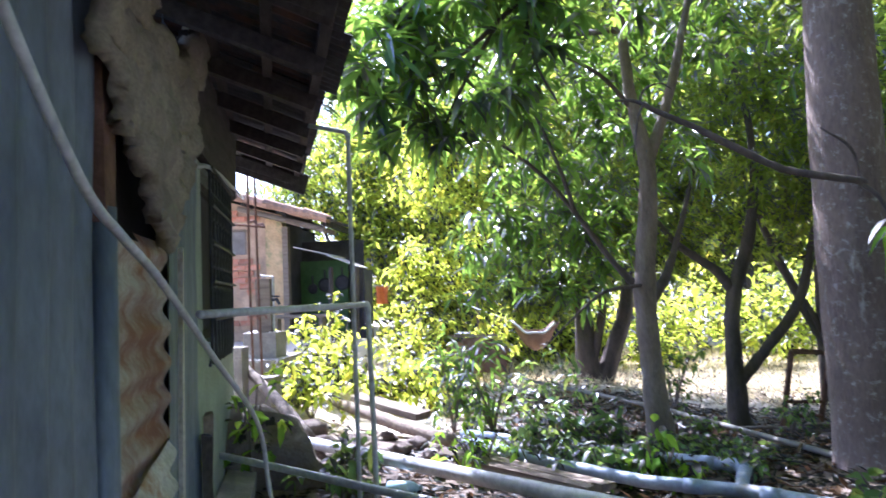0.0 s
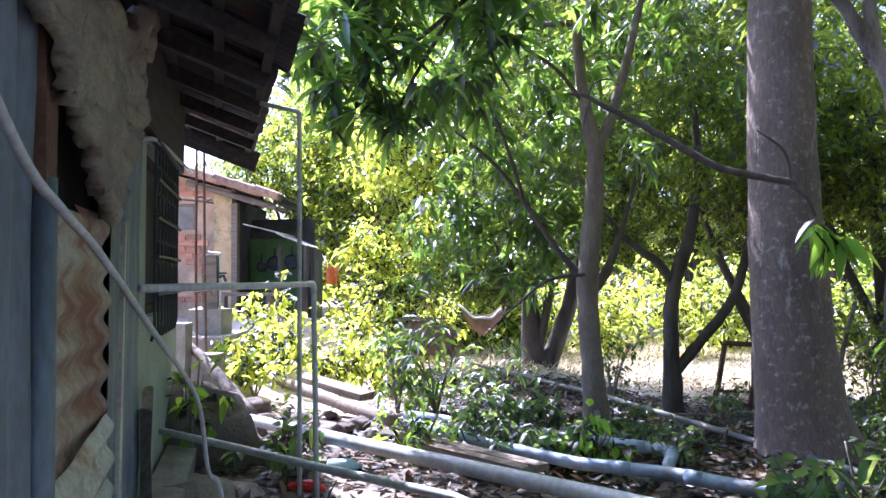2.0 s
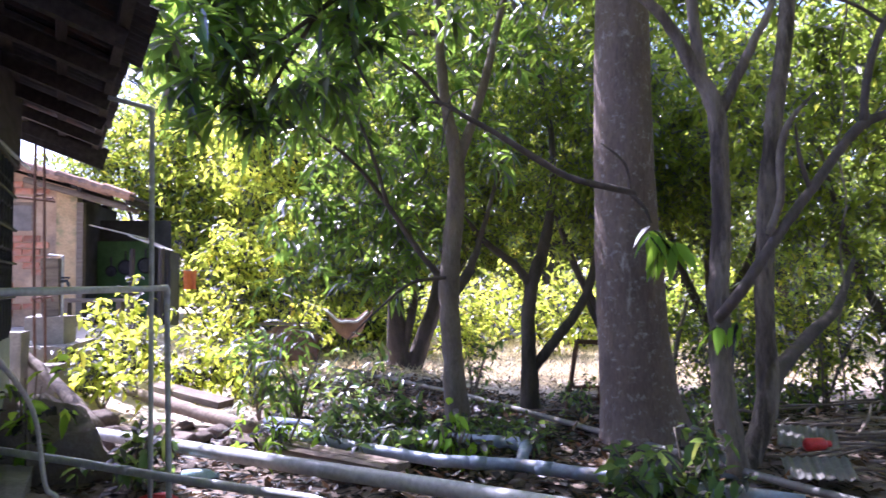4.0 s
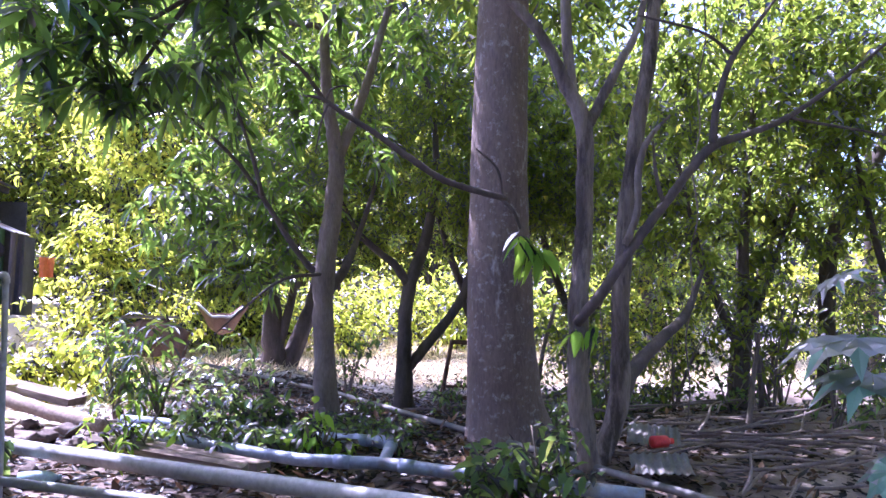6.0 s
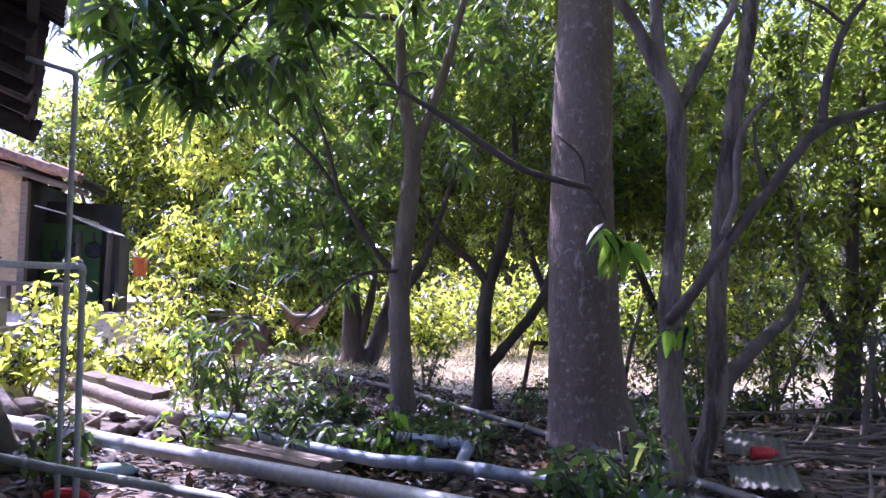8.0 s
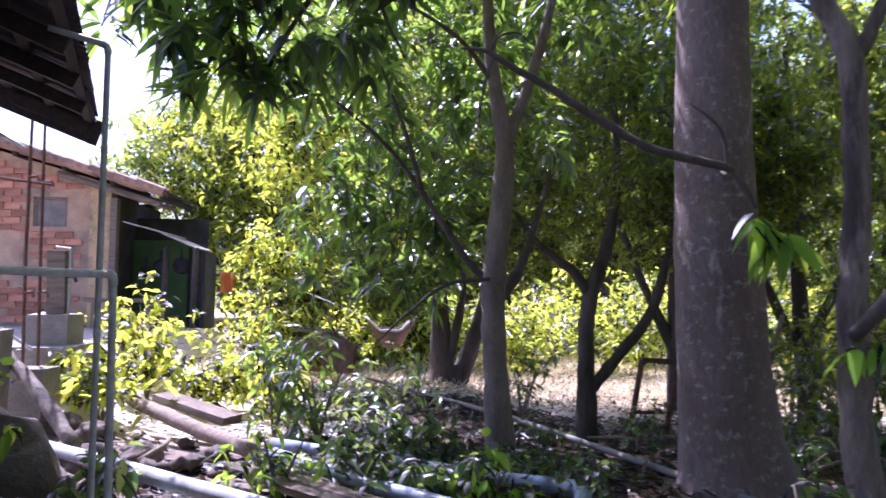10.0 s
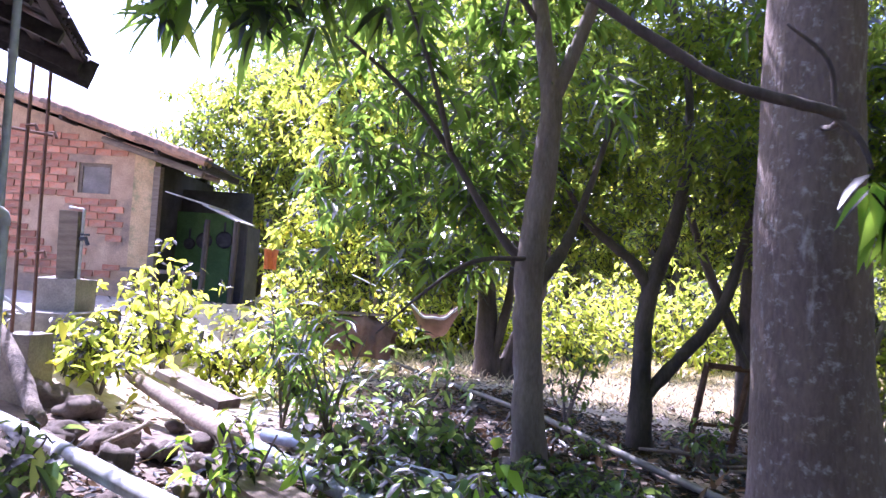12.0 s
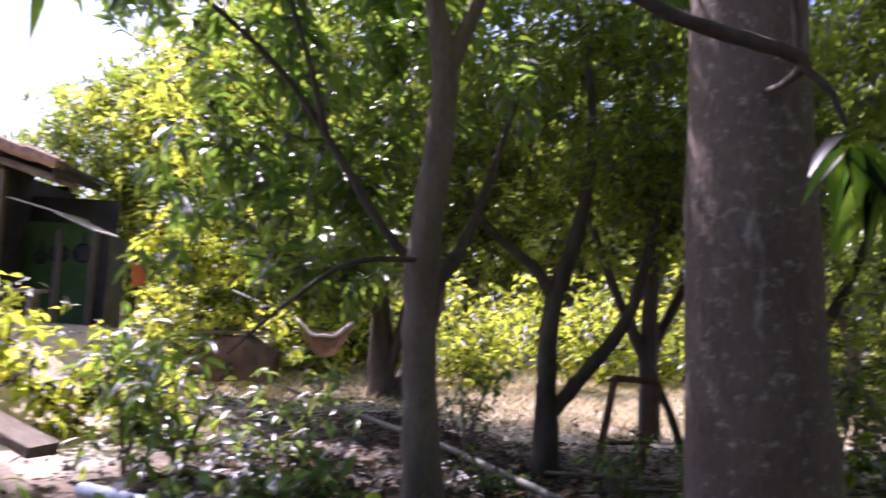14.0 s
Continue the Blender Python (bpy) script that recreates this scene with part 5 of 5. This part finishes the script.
solo("log", limb([(-2.6, 6.25, 0.55, 0.04), (-2.2, 5.9, 0.33, 0.05), (-1.72, 5.42, 0.06, 0.045)], 4, 9, 0.3), bark_pale, "pale log leaning down over the stones", "log", smooth=True)
solo("stick", limb([(-1.45, 6.0, 0.0, 0.014), (-1.2, 5.6, 0.05, 0.016), (-1.25, 5.2, 0.02, 0.012)], 4, 6, 0.2), timber, "dry pale stick on the stones", "stick", smooth=True)

fr = thing("metal_frame", "rusty dark metal frame standing on its end", "frame", at=(0, 0, 0))
c = [Vector(p) for p in ((2.8, 8.3, -0.62), (2.97, 8.3, 0.33), (3.4, 8.35, 0.3), (3.22, 8.35, -0.62), (2.95, 8.75, -0.62), (3.05, 8.55, 0.33), (3.48, 8.58, 0.3), (3.4, 8.8, -0.62))]
for i, j, r in ((0, 1, 0.026), (1, 2, 0.02), (2, 3, 0.026), (4, 5, 0.022), (5, 6, 0.018), (6, 7, 0.022), (1, 5, 0.018), (2, 6, 0.018)):
    part("bar", Shape().tube([c[i], c[j]], r, 6), rust, fr)
for u in (0.25, 0.42):
    part("rail", Shape().tube([c[0].lerp(c[1], u), c[3].lerp(c[2], u)], 0.02, 6), rust, fr)
    part("rail", Shape().tube([c[0].lerp(c[1], u), c[4].lerp(c[5], u)], 0.016, 6), rust, fr)
for k in range(16):
    x0, y0 = 3.3 + R.uniform(-0.3, 0.4), 7.2 + R.uniform(-1.2, 1.2)
    a, l = R.uniform(-0.5, 0.3), R.uniform(0.8, 1.6)
    z = height(x0, y0) + 0.03 + 0.025 * (k % 6)
    solo("stick", limb([(x0 - l / 2, y0 - a * l / 2, z, 0.016), (x0, y0, z + 0.03, 0.02), (x0 + l / 2, y0 + a * l / 2, z, 0.012)], 3, 6, 0.2), bark_brown, "dry stick in the heap below the frame", "stick", "stick heap", smooth=True)

hm, rim = Shape(), []
n = 14
for i in range(n + 1):
    u = i / n
    edge = 0.6 - 0.26 * math.sin(math.pi * u) ** 0.8 + 0.06 * u + 0.02 * math.sin(u * 17)
    deep = 0.05 + 0.3 * math.sin(math.pi * u)
    wide = 0.02 + 0.2 * math.sin(math.pi * u)
    rim.append((-0.22 + 0.9 * u, 13.0 - wide, edge))
    for j in range(9):
        a = math.pi * j / 8
        hm.v.append((-0.22 + 0.9 * u, 13.0 - wide * math.cos(a), edge + 0.04 * j / 8 - deep * math.sin(a) * (1 + 0.08 * math.sin(u * 23 + j))))
hm.f = [(i * 9 + j, i * 9 + j + 1, (i + 1) * 9 + j + 1, (i + 1) * 9 + j) for i in range(n) for j in range(8)]
hammock = thing("hammock", "faded brown cloth hammock with a pale rim between trees", "hammock", at=(0, 0, 0))
ob = part("cloth", hm, canvas, hammock, smooth=True)
ob.modifiers.new("thick", "SOLIDIFY").thickness = 0.015
part("rim", Shape().tube(rim, 0.022, 8), hose_mat, hammock, "pale rolled rim", True)
part("cord", Shape().tube([(-0.22, 13.0, 0.6), (-1.3, 13.6, 1.0)], 0.012, 5), hose_mat, hammock)
part("cord", Shape().tube([(0.68, 13.0, 0.66), (0.98, 12.2, 0.9)], 0.012, 5), hose_mat, hammock)

# clay bank with boards and rubble on top, in front of the scrub
bank = Shape()
NB, MB = 36, 14
for i in range(NB + 1):
    for j in range(MB + 1):
        u, v = i / NB, math.pi * j / MB
        x = -1.3 + 1.0 * u
        h = 0.3 * (math.sin(math.pi * min(max(u, 0.02), 0.98)) ** 0.35) + 0.06 * noise.noise((x * 4, 1, 0))
        p = Vector((x, 11.4 - 0.3 * math.cos(v), 0.12 - 0.25 + (h + 0.25) * math.sin(v) ** 0.5))
        k = 0.05 * noise.noise(p * 5) + 0.02 * noise.noise(p * 14)
        bank.v.append((p.x + k, p.y - k, p.z + k))
bank.f = [(i * (MB + 1) + j, (i + 1) * (MB + 1) + j, (i + 1) * (MB + 1) + j + 1, i * (MB + 1) + j + 1) for i in range(NB) for j in range(MB)]
solo("clay_bank", bank, clay, "low bank of red-brown clay at the yard's end", "bank", smooth=True)
board("plank", (-1.25, 11.38, 0.43), (-0.45, 11.36, 0.43), 0.16, 0.04, timber, "pale board lying on the clay bank", "plank")

# roofing offcuts, red can and brushwood at the right
off1 = solo("roofing_offcut", sheet(0.36, 0.45, 0.05, 0.007, "x", sag=0.01), pvc_dull, "grey corrugated offcut lying on brushwood", "metal sheet", "roofing offcuts")
off1.matrix_world = Matrix.Translation((2.78, 4.02, height(2.9, 4.2) + 0.14)) @ pose(0, 0, 0, -84, 4, -34)
off2 = solo("roofing_offcut", sheet(0.36, 0.38, 0.05, 0.007, "x", sag=0.01), pvc_dull, "grey corrugated offcut lying on brushwood", "metal sheet", "roofing offcuts")
off2.matrix_world = Matrix.Translation((2.5, 3.52, height(2.7, 3.7) + 0.08)) @ pose(0, 0, 0, -86, -3, -30)
can = thing("red_can", "small red plastic container on the brushwood", "container", at=(2.96, 3.9, 0.03))
part("body", Shape().tube([(-0.07, 0, 0.05), (-0.06, 0, 0.05), (0.05, 0, 0.05), (0.07, 0, 0.05)], [0.022, 0.04, 0.04, 0.02], 12), red_plastic, can, smooth=True)
part("cap", Shape().tube([(0.07, 0, 0.05), (0.1, 0, 0.05)], 0.02, 10), red_plastic, can)
for k in range(80):
    x0, y0 = 3.6 + R.uniform(-0.8, 1.3), 4.0 + R.uniform(-1.0, 1.5)
    a, l = R.uniform(-2.2, 1.2), R.uniform(0.3, 0.9)
    l = l / math.sqrt(1 + a * a)
    z = height(x0, y0) + 0.03 + R.uniform(0, 0.13)
    solo("stick", limb([(x0 - l / 2, y0 - a * l / 2, z, 0.009), (x0 + R.uniform(-0.04, 0.04), y0, z + R.uniform(0, 0.05), 0.012), (x0 + l / 2, y0 + a * l / 2, z + R.uniform(-0.03, 0.14), 0.006)], 3, 6, 0.2), bark_brown if k % 3 else timber,
         "dry brown branch in the brushwood heap", "stick", "brushwood heap", smooth=True)
for x, y, h, l in ((4.2, 4.5, 0.75, 0.12), (5.0, 5.2, 0.7, -0.08), (3.1, 6.2, 0.9, 0.25)):
    solo("stake", limb([(x, y, on(x, y), 0.026), (x + l * 0.5, y, h * 0.5, 0.022), (x + l, y, h, 0.018)], 3, 7, 0.25), bark_pale, "upright wooden stake in the brush", "stake", "stakes", smooth=True)
q = smoothed([(3.79, 4.6, 3.9), (3.86, 4.6, 3.2), (3.8, 4.62, 2.78), (3.81, 4.6, 2.4), (3.74, 4.6, 2.08), (3.78, 4.58, 1.7), (3.73, 4.6, 1.39), (3.75, 4.6, 1.0), (3.69, 4.6, 0.71), (3.73, 4.6, 0.3), (3.7, 4.6, -0.14)], 5)
solo("vine", Shape().tube([a[:3] for a in q], 0.007, 6), bark_pale, "thin pale vine hanging straight down", "vine", smooth=True)
rt = leafless("tree", "leaning dark tree at the edge of the brush", bark_dark, [
    [(7.15, 6.5, -0.6, 0.12), (7.14, 6.5, 0.55, 0.1), (7.2, 6.5, 1.58, 0.1), (7.5, 6.5, 2.1, 0.1), (7.85, 6.5, 2.6, 0.09), (8.4, 6.5, 3.6, 0.06)],
    [(7.2, 6.5, 1.5, 0.06), (6.6, 6.4, 1.75, 0.05), (6.0, 6.3, 2.0, 0.035)]], 10)

# papaya with big lobed leaves
pap = thing("papaya_plant", "young papaya plant with large blue-green lobed leaves", "plant", at=(3.5, 2.4, on(3.5, 2.4)))
part("stalk", limb([(0, 0, 0, 0.035), (0.02, 0, 0.5, 0.03), (0.05, 0.02, 1.0, 0.025), (0.05, 0, 1.35, 0.015)], 4, 8, 0.1), bark_brown, pap, smooth=True)


def papaya_blade(size):
    """A flat lobed blade, folded a little along each lobe's rib."""
    s = Shape()
    lobes = 9
    for k in range(lobes):
        a = -2.3 + 4.6 * k / (lobes - 1)
        l = size * (1.0 - 0.25 * abs(a) / 2.3)
        d, n = Vector((math.cos(a), math.sin(a), 0)), Vector((-math.sin(a), math.cos(a), 0))
        w = size * 0.13
        pts = [Vector((0, 0, 0)), d * l * 0.4 + n * w * 0.85, d * l * 0.58 + n * w * 1.5, d * l * 0.7 + n * w * 0.7, d * l + Vector((0, 0, -0.12 * l)), d * l * 0.7 - n * w * 0.7, d * l * 0.58 - n * w * 1.5, d * l * 0.4 - n * w * 0.85]
        pts = [p - Vector((0, 0, 0.25 * p.length**2 / size)) for p in pts] + [d * l * 0.55 + Vector((0, 0, 0.015 - 0.08 * l))]
        b = len(s.v)
        s.v += [tuple(p) for p in pts]
        s.f += [(b + 8, b + i, b + (i + 1) % 8) for i in range(8)]
    return s


blade_mesh = papaya_blade(0.3).mesh("leaf_blade")
for k, (x, y, z, yaw, tilt_, sc) in enumerate(((3.24, 2.64, 0.88, 190, 6, 1.5), (3.3, 2.6, 0.7, 205, 8, 1.35), (3.35, 2.3, 1.25, 190, 20, 0.95), (3.7, 2.6, 1.2, 60, 20, 1.0), (3.62, 2.1, 1.0, -40, 30, 1.0), (3.25, 2.75, 1.2, 150, 30, 0.8), (3.4, 2.55, 0.22, 200, 45, 0.8))):
    z0 = on(3.5, 2.4)
    p = Vector((x - 3.5, y - 2.4, z - z0))
    leaf = part("leaf_blade", blade_mesh, papaya_leaf, pap)
    leaf.matrix_local = Matrix.Translation(p) @ pose(0, 0, 0, 0, tilt_, yaw) @ Matrix.Scale(sc, 4)
    part("leaf_stalk", Shape().tube([(0.05, 0, min(1.3, p.z + 0.1)), p * 0.6 + Vector((0.02, 0, 0.5 * p.z * 0.75)), p], 0.008, 6), shrub_leaf, pap)

bottle = thing("bottle", "pale blue crumpled plastic bottle on the ground", "bottle", at=(-0.79, 4.3, height(-0.79, 4.3)))
part("body", Shape().tube([(-0.11, 0, 0.035), (-0.1, 0, 0.035), (0.02, 0.01, 0.035), (0.06, 0.01, 0.035), (0.09, 0.01, 0.035)], [0.02, 0.042, 0.045, 0.035, 0.015], 12, 0.2), blue_plastic, bottle, smooth=True)
part("cap", Shape().tube([(0.09, 0.01, 0.035), (0.11, 0.01, 0.035)], 0.016, 10), blue_plastic, bottle)
shoe = thing("red_packet", "torn red plastic packet lying on the ground", "litter", at=(-0.92, 3.85, height(-0.92, 3.85)))
part("sheet", Shape().tube([(-0.1, 0, 0.03), (-0.05, 0.01, 0.04), (0.05, 0, 0.035), (0.11, 0, 0.02)], [0.015, 0.03, 0.033, 0.012], 9, 0.5), red_plastic, shoe)
cloth = Shape()
for i in range(7):
    for j in range(9):
        cloth.v.append((-2.95 + 0.24 * i / 6, 14 + 0.04 * math.sin(i * 1.7 + j * 0.4), 1.0 + 0.36 * j / 8))
cloth.f = [(j * 1 + i * 9, j + 1 + i * 9, j + 1 + (i + 1) * 9, j + (i + 1) * 9) for i in range(6) for j in range(8)]
ob = solo("hanging_cloth", cloth, orange_cloth, "orange cloth hung on a line by the scrub", "cloth")
ob.modifiers.new("thick", "SOLIDIFY").thickness = 0.01
line = thing("washing_line", "thin line strung between two poles", "line", at=(0, 0, 0))
for x in (-3.6, -0.9):
    part("pole", Shape().tube([(x, 14, height(x, 14) - 0.1), (x, 14, 1.45)], 0.03, 7), bark_brown, line)
part("cord", Shape().tube([(-3.6, 14, 1.42), (-2.8, 14, 1.36), (-1.8, 14, 1.36), (-0.9, 14, 1.42)], 0.006, 5), hose_mat, line)
